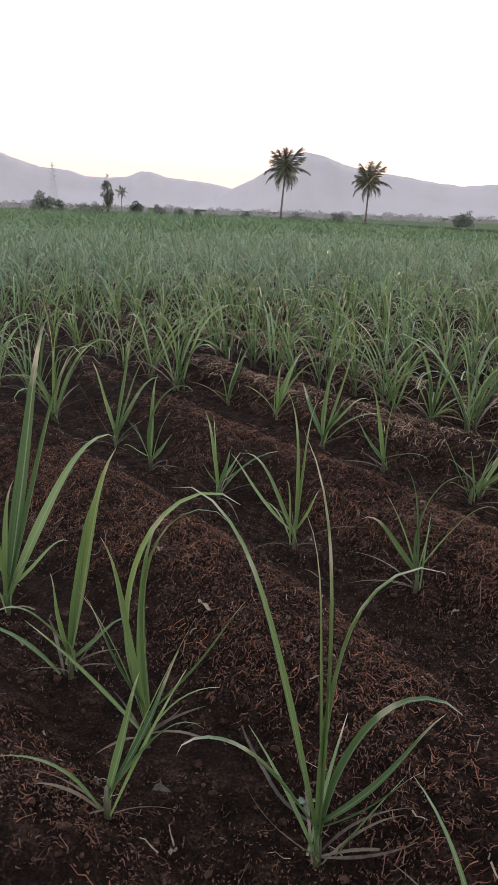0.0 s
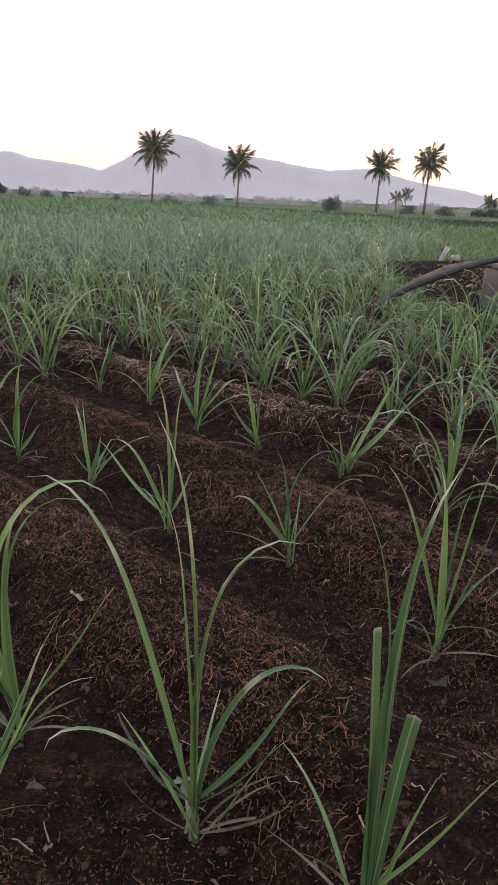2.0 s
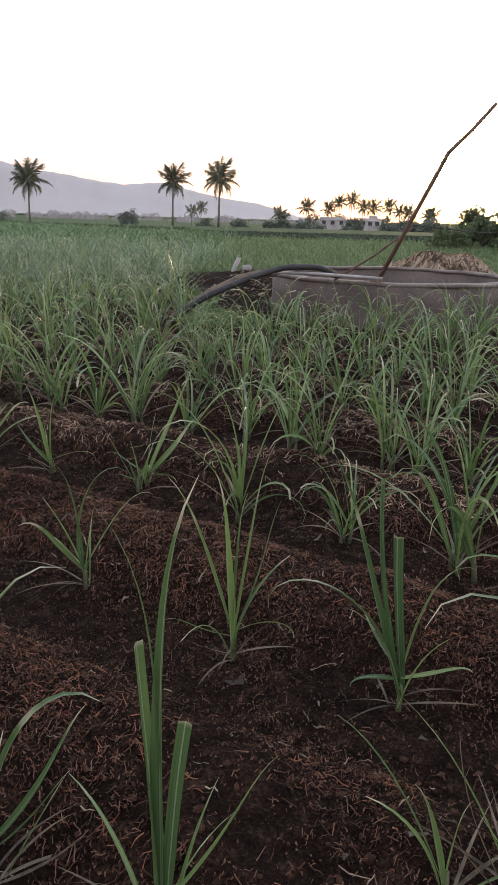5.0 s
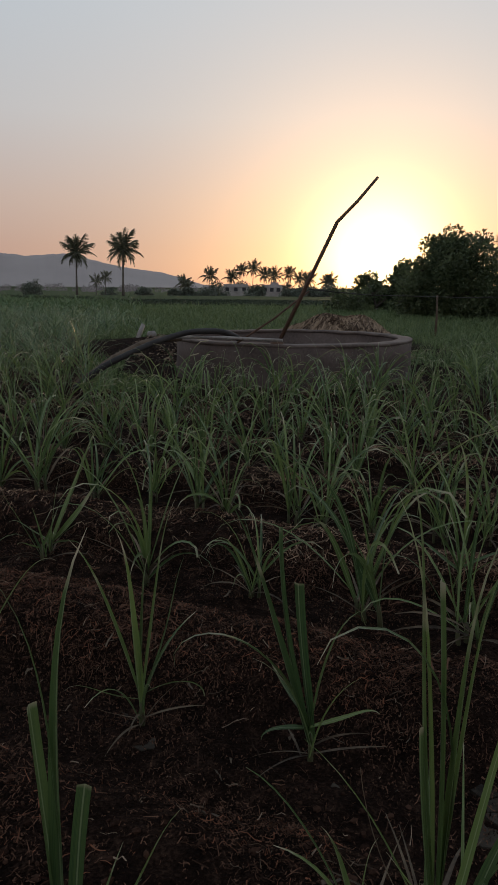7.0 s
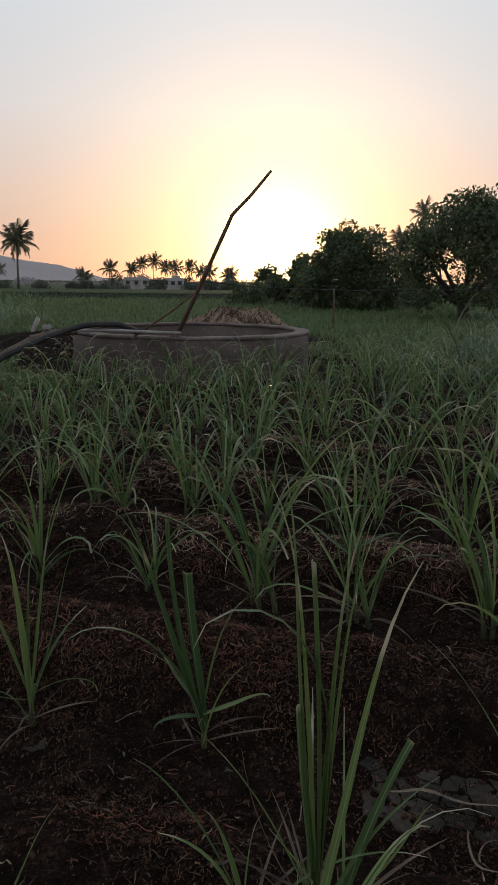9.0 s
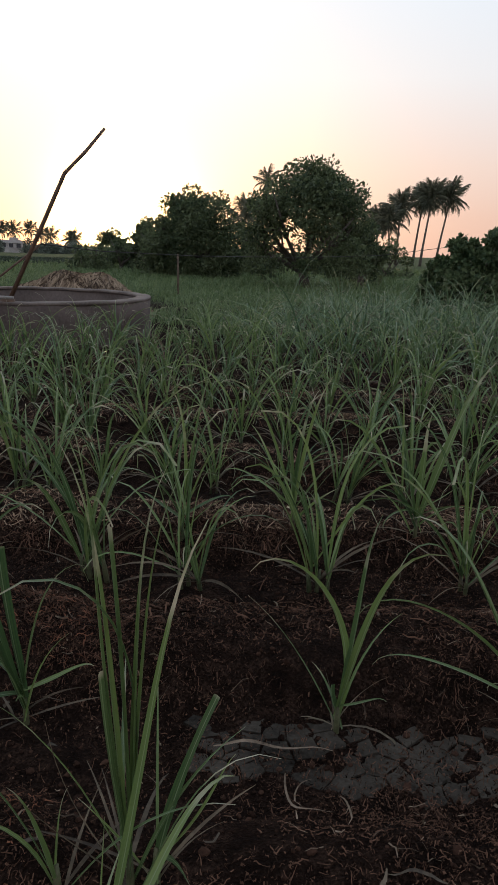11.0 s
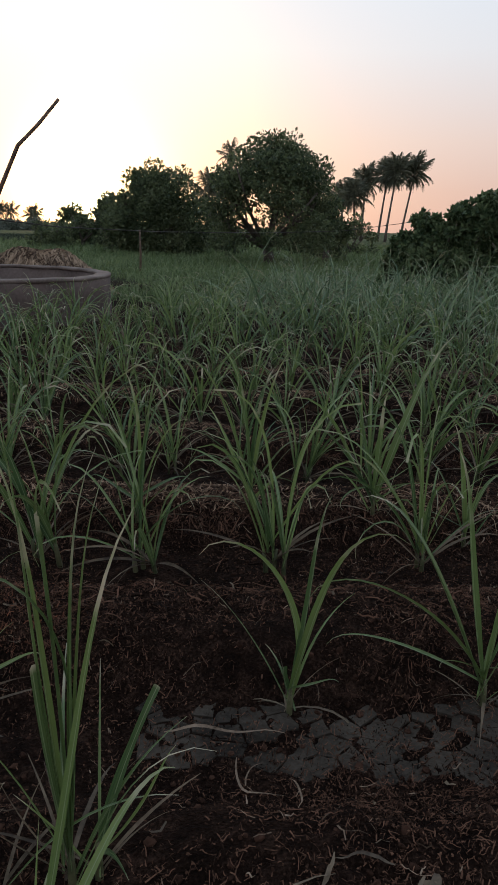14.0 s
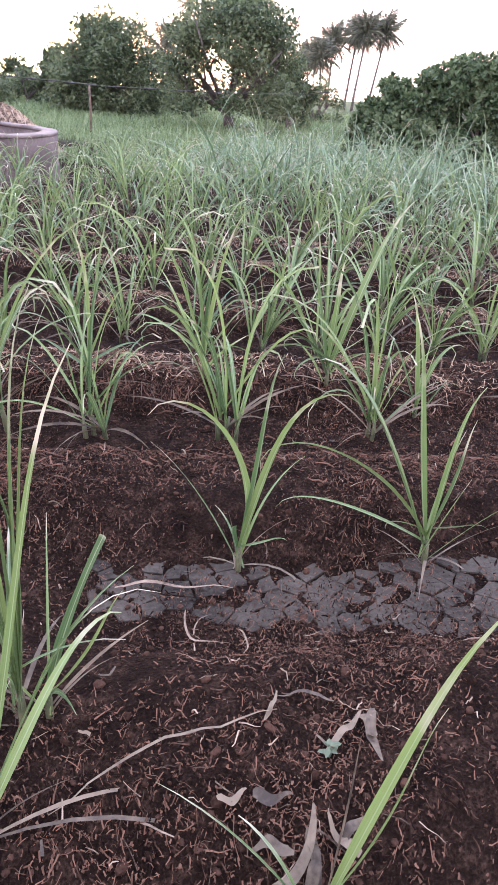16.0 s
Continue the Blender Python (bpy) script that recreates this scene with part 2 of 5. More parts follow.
M_HOSE = mottled("black_hose", (0.018, 0.015, 0.014), (0.050, 0.043, 0.040), 5, 0.65, 0.15, 50)
M_PVC = mottled("dusty_white_pipe", (0.17, 0.145, 0.13), (0.36, 0.32, 0.29), 4, 0.5, 0.1, 40)
M_STICK = mottled("dry_stick", (0.05, 0.032, 0.022), (0.16, 0.11, 0.075), 9, 0.85, 0.4, 60)
M_BARK = mottled("grey_bark", (0.045, 0.036, 0.030), (0.14, 0.115, 0.095), 3, 0.92, 0.6, 26, stretch=(1, 1, 0.25))
M_PALMBARK = mottled("palm_trunk", (0.06, 0.050, 0.042), (0.17, 0.145, 0.12), 2, 0.92, 0.5, 12, stretch=(1, 1, 3))
# fronds of the far palms, their colour lifted to stand in for haze
M_FROND = mottled("palm_frond", (0.065, 0.068, 0.045), (0.18, 0.175, 0.115), 0.8, 0.5, 0.0, 6, islands=0.5, objects=0.3, translucent=0.25)
M_TREELEAF = mottled("tree_leaf", (0.045, 0.066, 0.030), (0.150, 0.175, 0.085), 0.7, 0.45, 0.0, 7, islands=0.6, translucent=0.42)
M_SHRUB = mottled("shrub_leaf", (0.045, 0.075, 0.032), (0.16, 0.20, 0.095), 1.5, 0.45, 0.0, 12, islands=0.7, translucent=0.35)
# leaves across the fields: distance haze put into a paler, greyer colour
M_FARLEAF = mottled("hazed_tree_leaf", (0.07, 0.082, 0.062), (0.17, 0.185, 0.145), 0.3, 0.7, 0.0, 3, islands=0.5, translucent=0.2)
M_GRASS = mottled("meadow_grass", (0.075, 0.115, 0.042), (0.185, 0.23, 0.100), 0.5, 0.6, 0.0, 5, islands=0.6, translucent=0.3)
M_FARCROP = mottled("far_cane", (0.080, 0.130, 0.058), (0.165, 0.225, 0.105), 0.12, 0.6, 0.0, 3, islands=0.6, translucent=0.3)
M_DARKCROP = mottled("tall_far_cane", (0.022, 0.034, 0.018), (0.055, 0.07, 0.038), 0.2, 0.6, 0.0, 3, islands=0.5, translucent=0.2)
M_PLASTER = mottled("house_plaster", (0.26, 0.23, 0.22), (0.46, 0.42, 0.40), 0.4, 0.85, 0.1, 5)
M_DARKGLASS = mottled("window_opening", (0.03, 0.03, 0.035), (0.06, 0.06, 0.07), 2, 0.3, 0.0, 9)


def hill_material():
    """Dry scrub hills two kilometres away; scattered light of morning haze is added as emission."""
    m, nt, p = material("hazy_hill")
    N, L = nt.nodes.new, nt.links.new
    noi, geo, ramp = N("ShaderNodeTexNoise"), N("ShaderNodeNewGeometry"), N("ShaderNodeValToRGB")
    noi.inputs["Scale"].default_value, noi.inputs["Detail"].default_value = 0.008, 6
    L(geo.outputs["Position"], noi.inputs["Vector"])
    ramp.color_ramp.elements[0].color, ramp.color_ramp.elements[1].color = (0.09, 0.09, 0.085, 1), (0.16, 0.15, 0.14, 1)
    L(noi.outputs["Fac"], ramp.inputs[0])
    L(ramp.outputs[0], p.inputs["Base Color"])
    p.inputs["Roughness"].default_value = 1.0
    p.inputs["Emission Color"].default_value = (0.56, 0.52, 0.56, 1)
    p.inputs["Emission Strength"].default_value = HAZE_GLOW
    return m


HAZE_GLOW = 0.19
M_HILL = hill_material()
# the woods take the hills' emissive haze at about half strength
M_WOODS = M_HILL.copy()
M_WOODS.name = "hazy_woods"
M_WOODS.node_tree.nodes["Principled BSDF"].inputs["Emission Strength"].default_value = HAZE_GLOW * 0.55


# ---- building helpers ----
def mesh_of(name, verts, faces, mat, uvs=None, smooth=False):
    me = bpy.data.meshes.new(name)
    me.from_pydata([tuple(v) for v in verts], [], faces)
    me.materials.append(mat)
    if uvs is not None:
        layer = me.uv_layers.new(name="UVMap")
        idx = np.empty(len(me.loops), dtype=np.int32)
        me.loops.foreach_get("vertex_index", idx)
        layer.data.foreach_set("uv", np.asarray(uvs, dtype=np.float32)[idx].ravel())
    if smooth:
        me.polygons.foreach_set("use_smooth", [True] * len(me.polygons))
    return me


def quad_mesh(name, verts, quads, mat, uvs=None):
    """A large mesh of quads from arrays."""
    verts, quads = np.ascontiguousarray(verts, dtype=np.float32), np.ascontiguousarray(quads, dtype=np.int32)
    me = bpy.data.meshes.new(name)
    me.vertices.add(len(verts))
    me.vertices.foreach_set("co", verts.ravel())
    me.loops.add(quads.size)
    me.loops.foreach_set("vertex_index", quads.ravel())
    me.polygons.add(len(quads))
    me.polygons.foreach_set("loop_start", np.arange(0, quads.size, 4, dtype=np.int32))
    me.update(calc_edges=True)
    me.materials.append(mat)
    if uvs is not None:
        me.uv_layers.new(name="UVMap").data.foreach_set("uv", np.asarray(uvs, dtype=np.float32)[quads.ravel()].ravel())
    return me


def part(name, me, parent, label="", m=None):
    """One mesh object under a thing or a part."""
    ob = new(name, me)
    ob.parent = parent
    if m is not None:
        ob.matrix_basis = m
    return tagged(ob, label)


def bm_mesh(name, bm, mat, smooth=False):
    me = bpy.data.meshes.new(name)
    bm.to_mesh(me)
    bm.free()
    me.materials.append(mat)
    if smooth:
        me.polygons.foreach_set("use_smooth", [True] * len(me.polygons))
    return me


def tube(points, radii, sides=8, cap=True):
    """Vertices and faces of a tapering tube along points."""
    pts = [Vector(p) for p in points]
    verts, faces = [], []
    ref = Vector((0.31, 0.17, 0.93))
    for i, p in enumerate(pts):
        d = (pts[min(i + 1, len(pts) - 1)] - pts[max(i - 1, 0)]).normalized()
        a = d.cross(ref if abs(d.dot(ref)) < 0.95 else Vector((1, 0, 0))).normalized()
        b = d.cross(a)
        r = radii[i] if isinstance(radii, (list, tuple)) else radii
        for k in range(sides):
            t = 2 * math.pi * k / sides
            verts.append(p + a * (r * math.cos(t)) + b * (r * math.sin(t)))
    for i in range(len(pts) - 1):
        for k in range(sides):
            k2 = (k + 1) % sides
            faces.append((i * sides + k, i * sides + k2, (i + 1) * sides + k2, (i + 1) * sides + k))
    if cap:
        faces.append(tuple(range(sides - 1, -1, -1)))
        n = (len(pts) - 1) * sides
        faces.append(tuple(range(n, n + sides)))
    return verts, faces


def tube_mesh(name, points, radii, mat, sides=8):
    v, f = tube(points, radii, sides)
    return mesh_of(name, v, f, mat, smooth=True)


def joined(pieces):
    verts, faces = [], []
    for v, f in pieces:
        n = len(verts)
        verts.extend(v)
        faces.extend(tuple(i + n for i in q) for q in f)
    return verts, faces


def box_mesh(name, size, mat, bevel=0.0, at=(0, 0, 0)):
    bm = bmesh.new()
    bmesh.ops.create_cube(bm, size=1)
    bmesh.ops.scale(bm, vec=size, verts=bm.verts)
    bmesh.ops.translate(bm, vec=at, verts=bm.verts)
    if bevel:
        bmesh.ops.bevel(bm, geom=bm.edges[:], offset=bevel, segments=1, affect="EDGES")
    return bm_mesh(name, bm, mat)


# ---- the ground: ridges and furrows near, flat beyond ----
WELL = Vector((5.9, 9.85, 0))
WELL_R, WELL_H = 1.78, 0.60


def uv_of(x, y):
    return (x + y) * S2, (x - y) * S2


def xy_of(u, v):
    return (u + v) * S2, (u - v) * S2


def smoothstep(a, b, x):
    t = min(max((x - a) / (b - a), 0.0), 1.0)
    return t * t * (3 - 2 * t)


def dip(d):
    """How far the land past the fields lies below them."""
    return 4.3 * smoothstep(105, 240, d)


def ground_z(x, y):
    u, v = uv_of(x, y)
    d = math.hypot(x, y)
    wob = 0.10 * noise.noise((v * 0.35, u * 0.2, 3.1))
    c = math.cos((u - ROW_U + wob) * 2 * math.pi / PITCH)
    ridge = -0.045 * smoothstep(-0.1, 0.75, c) + 0.075 * smoothstep(0.35, -0.95, c)
    fade = 1 - smoothstep(11, 20, d)
    fade *= smoothstep(WELL_R + 0.7, WELL_R + 2.2, math.hypot(x - WELL.x, y - WELL.y))
    z = ridge * fade
    if d < 26:
        n = noise.noise((x * 2.1, y * 2.1, 0.0)) * 0.035 + noise.noise((x * 6.5, y * 6.5, 5.0)) * 0.018
        if d < 8:
            rough = 0.35 + 0.65 * smoothstep(0.6, -0.2, c)
            n += (noise.noise((x * 19, y * 19, 9.0)) * 0.013 + noise.noise((x * 45, y * 45, 2.0)) * 0.006) * rough
        z += n * (1 - smoothstep(16, 26, d))
    # spoil heap beside the well
    z += 0.34 * math.exp(-(((x - 5.3) / 1.7) ** 2 + ((y - 14.2) / 2.2) ** 2)) + 0.30 * math.exp(-(((x - 8.3) / 1.9) ** 2 + ((y - 13.6) / 1.0) ** 2))
    z -= dip(d)
    # the open shaft of the well
    z -= 2.4 * smoothstep(1.45, 0.8, math.hypot(x - WELL.x, y - WELL.y))
    return z


def graded(fine_a, fine_b, step, far, grow=1.09):
    mid = list(np.arange(fine_a, fine_b, step))
    up, s = [], step
    x = mid[-1]
    while x < far:
        s *= grow
        x += s
        up.append(x)
    down, s = [], step
    x = mid[0]
    while x > -far:
        s *= grow
        x -= s
        down.append(x)
    return down[::-1] + mid + up


GRID = []


def heights(x, y):
    """Ground heights for arrays of places, from the built sheet."""
    us, vs, z = GRID
    u, v = (x + y) * S2, (x - y) * S2
    i = np.clip(np.searchsorted(us, u) - 1, 0, len(us) - 2)
    j = np.clip(np.searchsorted(vs, v) - 1, 0, len(vs) - 2)
    a, b = (u - us[i]) / (us[i + 1] - us[i]), (v - vs[j]) / (vs[j + 1] - vs[j])
    return z[i, j] * (1 - a) * (1 - b) + z[i + 1, j] * a * (1 - b) + z[i, j + 1] * (1 - a) * b + z[i + 1, j + 1] * a * b


def build_ground():
    us, vs = graded(-0.6, 5.2, 0.028, 4200), graded(-4.0, 3.2, 0.032, 4200)
    n = len(vs)
    z = np.array([[ground_z(*xy_of(u, v)) for v in vs] for u in us])
    uu, vv = np.meshgrid(us, vs, indexing="ij")
    verts = np.stack([(uu + vv) * S2, (uu - vv) * S2, z], -1).reshape(-1, 3)
    i, j = [a.ravel() for a in np.meshgrid(np.arange(len(us) - 1), np.arange(n - 1), indexing="ij")]
    me = quad_mesh("ground", verts, np.stack([i * n + j, (i + 1) * n + j, (i + 1) * n + j + 1, i * n + j + 1], 1), M_SOIL)
    me.polygons.foreach_set("use_smooth", [True] * len(me.polygons))
    GRID.extend([np.array(us), np.array(vs), z])
    ob = new("ground", me)
    return tagged(ob, "dark ridged soil with dried mud in the furrows", "ground", kind="structure")


GROUND = build_ground()


# ---- hills ----
def build_hills(name, crest, dist, depth, label, seed):
    """A range whose crest stands at given azimuths and elevations; it falls off to the front and back."""
    az = [c[0] for c in crest]
    el = [c[1] for c in crest]
    cols, verts = 260, []
    rings = [(-0.5, 0.0), (-0.38, 0.22), (-0.24, 0.52), (-0.10, 0.86), (0.0, 1.0), (0.15, 0.8), (0.5, 0.0)]
    for i in range(cols):
        a = az[0] + (az[-1] - az[0]) * i / (cols - 1)
        e = float(np.interp(a, az, el)) + 0.05 * noise.noise((a * 1.3, seed, 0)) + 0.03 * noise.noise((a * 5.0, seed, 4))
        h = max(dist * math.tan(radians(max(e, 0.0))), 0.5)
        for off, k in rings:
            d = dist + depth * (off + 0.06 * noise.noise((a * 0.8, off * 3, seed)))
            kk = k * (1 + (0.10 * noise.noise((a * 1.6, off * 6, seed + 2)) if 0 < k < 1 else 0))
            verts.append((d * math.sin(radians(a)), d * math.cos(radians(a)), h * kk - 1))
    m = len(rings)
    faces = [(i * m + j, i * m + j + 1, (i + 1) * m + j + 1, (i + 1) * m + j) for i in range(cols - 1) for j in range(m - 1)]
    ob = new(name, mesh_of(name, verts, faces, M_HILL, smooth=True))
    return tagged(ob, label, "hills", kind="structure")


build_hills("backdrop_hills", [(-48, 2.2), (-40, 3.4), (-33, 3.0), (-29, 3.9), (-26.2, 3.35), (-25.3, 3.0), (-23.5, 2.5), (-21.7, 2.4), (-20.3, 2.0), (-18.5, 1.98), (-17.4, 2.1),
                               (-16.4, 2.5), (-15.6, 2.5), (-14.6, 2.15), (-12, 1.95), (-10.6, 1.75), (-9.5, 1.5), (-8.5, 1.0), (-6, 0.5), (-3, 0)], 2600, 700,
            "hazy blue grey range of low hills", 1.0)
build_hills("backdrop_hill_ridge", [(-12.5, 0.0), (-10.6, 1.1), (-9.58, 1.55), (-8, 2.3), (-6.4, 3.3), (-5.2, 4.1), (-4.3, 4.28), (-3.2, 4.15), (-1.5, 3.55), (0.5, 3.05), (3, 2.8), (5, 2.45),
                                    (7.2, 2.2), (8.6, 2.3), (10, 2.42), (11.2, 2.3), (13, 1.75), (15, 1.4), (17.2, 1.15), (19, 0.72), (20.4, 0.25), (22.5, 0.0)], 1900, 600,
            "hazy grey hill ridge with a rounded summit", 7.0)


# ---- the well ----
def build_well():
    well = new("well")
    well.location = WELL
    seg, bm = 56, bmesh.new()
    # ring wall, open inside, with slightly uneven courses
    prof = [(WELL_R, -0.25), (WELL_R + 0.015, 0.15), (WELL_R, 0.34), (WELL_R + 0.008, WELL_H - 0.05), (WELL_R - 0.19, WELL_H - 0.05), (WELL_R - 0.2, -0.25)]
    ring = []
    for k in range(seg):
        t = 2 * math.pi * k / seg
        w = 1 + 0.004 * math.sin(t * 5) + 0.003 * math.sin(t * 13 + 1)
        ring.append([bm.verts.new((r * w * math.cos(t), r * w * math.sin(t), z)) for r, z in prof])
    for k in range(seg):
        a, b = ring[k], ring[(k + 1) % seg]
        for j in range(len(prof) - 1):
            bm.faces.new((a[j], b[j], b[j + 1], a[j + 1]))
    part("parapet", bm_mesh("parapet", bm, M_CONCRETE, True), well, "stained reddish concrete ring wall")
    bm = bmesh.new()
    prof = [(WELL_R + 0.012, WELL_H - 0.05), (WELL_R + 0.014, WELL_H - 0.016), (WELL_R + 0.004, WELL_H - 0.008), (WELL_R - 0.19, WELL_H - 0.006), (WELL_R - 0.2, WELL_H - 0.016), (WELL_R - 0.2, WELL_H - 0.05)]
    ring = []
    for k in range(seg):
        t = 2 * math.pi * k / seg
        dz = 0.003 * math.sin(t * 7) + 0.003 * math.sin(t * 17 + 2)
        ring.append([bm.verts.new((r * math.cos(t), r * math.sin(t), z + dz)) for r, z in prof])
    for k in range(seg):
        a, b = ring[k], ring[(k + 1) % seg]
        for j in range(len(prof)):
            bm.faces.new((a[j], b[j], b[(j + 1) % 6], a[(j + 1) % 6]))
    part("coping", bm_mesh("coping", bm, M_RIM, True), well, "worn pale coping of the rim")
    tagged(well, "round open farm well with a low stained concrete parapet", "well")
    return well


build_well()


def stand(name, label, category, meshes, at=(0, 0, 0)):
    """A thing made of one or several mesh parts."""
    if len(meshes) == 1:
        ob = new(name, meshes[0][1])
    else:
        ob = new(name)
        for n, me, lab in meshes:
            part(n, me, ob, lab)
    ob.location = at
    return tagged(ob, label, category)


def from_eye(az, el, d):
    """A place seen from the walk's middle at an azimuth, elevation and level distance."""
    return Vector((0.74 + d * math.sin(radians(az)), -0.07 + d * math.cos(radians(az)), 1.316 + d * math.tan(radians(el))))


# bent lever pole over the well with its stay and cross peg
foot = from_eye(26.2, -4.0, 9.55)
foot.z = WELL_H - 0.03
kink, tip = from_eye(30.6, 4.9, 9.4), from_eye(33.5, 8.05, 9.6)
mid = foot.lerp(kink, 0.52) + Vector((0.02, 0, 0.03))
rel = lambda p: p - foot
stand("lever_pole", "bent rusty pole leaning over the well", "pole", [
    ("pole_shaft", tube_mesh("pole_shaft", [rel(foot), rel(mid), rel(kink), rel(kink.lerp(tip, 0.5)) + Vector((0, 0, -0.02)), rel(tip)], [0.028, 0.026, 0.023, 0.020, 0.017], M_IRON, 10), ""),
    ("collar", tube_mesh("collar", [Vector((-0.03, 0, -0.10)), Vector((0.0, 0, 0.06))], [0.10, 0.085], M_IRON, 12), "rusty socket at the foot"),
], foot)
stay_a, stay_b = from_eye(23.0, -4.15, 9.5), from_eye(28.6, -0.25, 9.7)
stay_a.z = WELL_H
stand("stay_rod", "thin dark stay rod from the rim to the pole", "rod", [("rod", tube_mesh("rod", [Vector(), (stay_b - stay_a) * 0.5 + Vector((0, 0, -0.03)), stay_b - stay_a], 0.014, M_IRON, 6), "")], stay_a)

# wire running from the pole past the stake to the far right
wa = from_eye(28.6, -0.12, 9.75)
wire = [wa, from_eye(33, -0.5, 10.6), from_eye(40, -0.62, 12.5), from_eye(48, -0.45, 15), from_eye(54, -0.1, 17), from_eye(61, 1.0, 17.5), from_eye(68, 2.2, 17.5), from_eye(75, 3.2, 17)]
stand("wire", "thin dark wire strung from the pole", "wire", [("wire", tube_mesh("wire", [p - wa for p in wire], 0.0065, M_HOSE, 5), "")], wa)

# suction hose, white pipe and small fittings
hose = [from_eye(10.2, -7.6, 8.9), from_eye(12.4, -6.2, 9.0), from_eye(14.9, -5.0, 9.2), from_eye(16.8, -4.2, 9.4), from_eye(19.2, -3.5, 9.6), from_eye(21.3, -3.4, 9.8), from_eye(22.4, -3.6, 9.95), from_eye(23.2, -4.0, 10.1)]
hose[0].z = ground_z(hose[0].x, hose[0].y) + 0.04
smooth_hose = []
for i in range(len(hose) - 1):
    p0, p1, p2, p3 = hose[max(i - 1, 0)], hose[i], hose[i + 1], hose[min(i + 2, len(hose) - 1)]
    for k in range(5):
        t = k / 5
        smooth_hose.append(0.5 * ((2 * p1) + (p2 - p0) * t + (2 * p0 - 5 * p1 + 4 * p2 - p3) * t * t + (3 * p1 - p0 - 3 * p2 + p3) * t ** 3))
smooth_hose.append(hose[-1])
stand("suction_hose", "thick dark ribbed hose arching over the well rim", "hose", [("hose", tube_mesh("hose", [p - hose[0] for p in smooth_hose], [0.038 + 0.003 * (i % 2) for i in range(len(smooth_hose))], M_HOSE, 10), "")], hose[0])
# added tube in place of a wide, flat, dark plank-like shape beside the hose
flat_shape = [from_eye(10.4, -7.4, 9.2), from_eye(13.4, -5.5, 9.5), from_eye(15.6, -4.4, 9.8), from_eye(17.2, -4.0, 10.0), from_eye(18.6, -3.95, 10.1)]
flat_shape[0].z = ground_z(flat_shape[0].x, flat_shape[0].y) + 0.04
stand("flat_hose", "dull dark tube standing in for a wide flat shape beside the suction hose", "hose", [("hose", tube_mesh("hose", [p - flat_shape[0] for p in flat_shape], [0.045, 0.05, 0.05, 0.05, 0.045], M_STICK, 10), "")], flat_shape[0])
pa, pb = from_eye(17.7, -4.1, 9.8), from_eye(26.6, -4.35, 9.35)
pa.z, pb.z = WELL_H + 0.055, WELL_H + 0.05
stand("white_pipe", "dusty white plastic pipe lying along the well rim", "pipe", [("pipe", tube_mesh("pipe", [Vector(), (pb - pa) * 0.5 + Vector((0, 0, 0.012)), pb - pa], 0.021, M_PVC, 12), "")], pa)
peg = from_eye(15.2, -4.0, 14.5)
peg.z = ground_z(peg.x, peg.y) - 0.15
stand("pipe_stub", "short leaning white pipe stub in the ground", "pipe", [("stub", tube_mesh("stub", [Vector(), Vector((0.05, 0.0, 0.22)), Vector((0.14, 0, 0.42))], [0.055, 0.046, 0.042], M_PVC, 10), "")], peg)
peg2 = from_eye(16.2, -4.0, 14.6)
peg2.z = ground_z(peg2.x, peg2.y) - 0.08
stand("pipe_coupling", "small round white pipe coupling on the soil", "pipe", [("coupling", tube_mesh("coupling", [Vector((0, 0, 0.10)), Vector((0.05, -0.12, 0.12))], [0.075, 0.07], M_PVC, 14), "")], peg2)
st = from_eye(38.4, -3.5, 21)
st.z = 0
stand("stake", "thin dark wooden stake in the meadow", "stake", [("stake", tube_mesh("stake", [Vector((0, 0, -0.2)), Vector((0.02, 0, 0.5)), Vector((0.0, 0.01, 1.15))], [0.035, 0.032, 0.026], M_STICK, 7), "")], st)


# heap of old thatch behind the well
def build_thatch():
    rnd = random.Random(41)
    c = from_eye(30.6, 0, 14.3)
    heap = new("thatch_heap")
    heap.location = (c.x, c.y, ground_z(c.x, c.y) - 0.05)
    heap.rotation_euler = (0, 0, radians(-30))
    rings, seg, verts, faces = 9, 40, [], []
    def top(x, y):
        h = max(0.0, 1 - (x / 1.55) ** 2 - (y / 0.95) ** 2)
        return 0.74 * h ** 0.8 + 0.16 * noise.noise((x * 1.6, y * 1.9, 1.7)) * min(1, h * 4)
    for i in range(rings):
        for k in range(seg):
            a, r = 2 * math.pi * k / seg, 1.02 * (i + 0.3) / (rings - 0.7)
            x, y = 1.55 * r * math.cos(a), 0.95 * r * math.sin(a)
            verts.append((x, y, top(x, y)))
    for i in range(rings - 1):
        for k in range(seg):
            faces.append((i * seg + k, i * seg + (k + 1) % seg, (i + 1) * seg + (k + 1) % seg, (i + 1) * seg + k))
    faces.append(tuple(range(seg - 1, -1, -1)))
    part("mound", mesh_of("mound", verts, faces, M_THATCH, smooth=True), heap)
    pieces = []
    for _ in range(1300):
        x, y = rnd.uniform(-1.4, 1.4), rnd.uniform(-0.85, 0.8)
        if (x / 1.5) ** 2 + (y / 0.9) ** 2 > 1:
            continue
        a, l = rnd.gauss(-1.9, 0.5), rnd.uniform(0.2, 0.6)
        pts = []
        for t in (0, 0.5, 1):
            px, py = x + math.cos(a) * l * t, y + math.sin(a) * l * t
            pts.append(Vector((px, py, max(top(px, py), 0) + 0.012 + 0.03 * rnd.random())))
        pieces.append(tube(pts, [0.013, 0.012, 0.004], 3, False))
    v, f = joined(pieces)
    part("straw_cover", mesh_of("straw_cover", v, f, M_THATCH), heap)
    tagged(heap, "low brown heap of old thatch behind the well", "thatch heap")


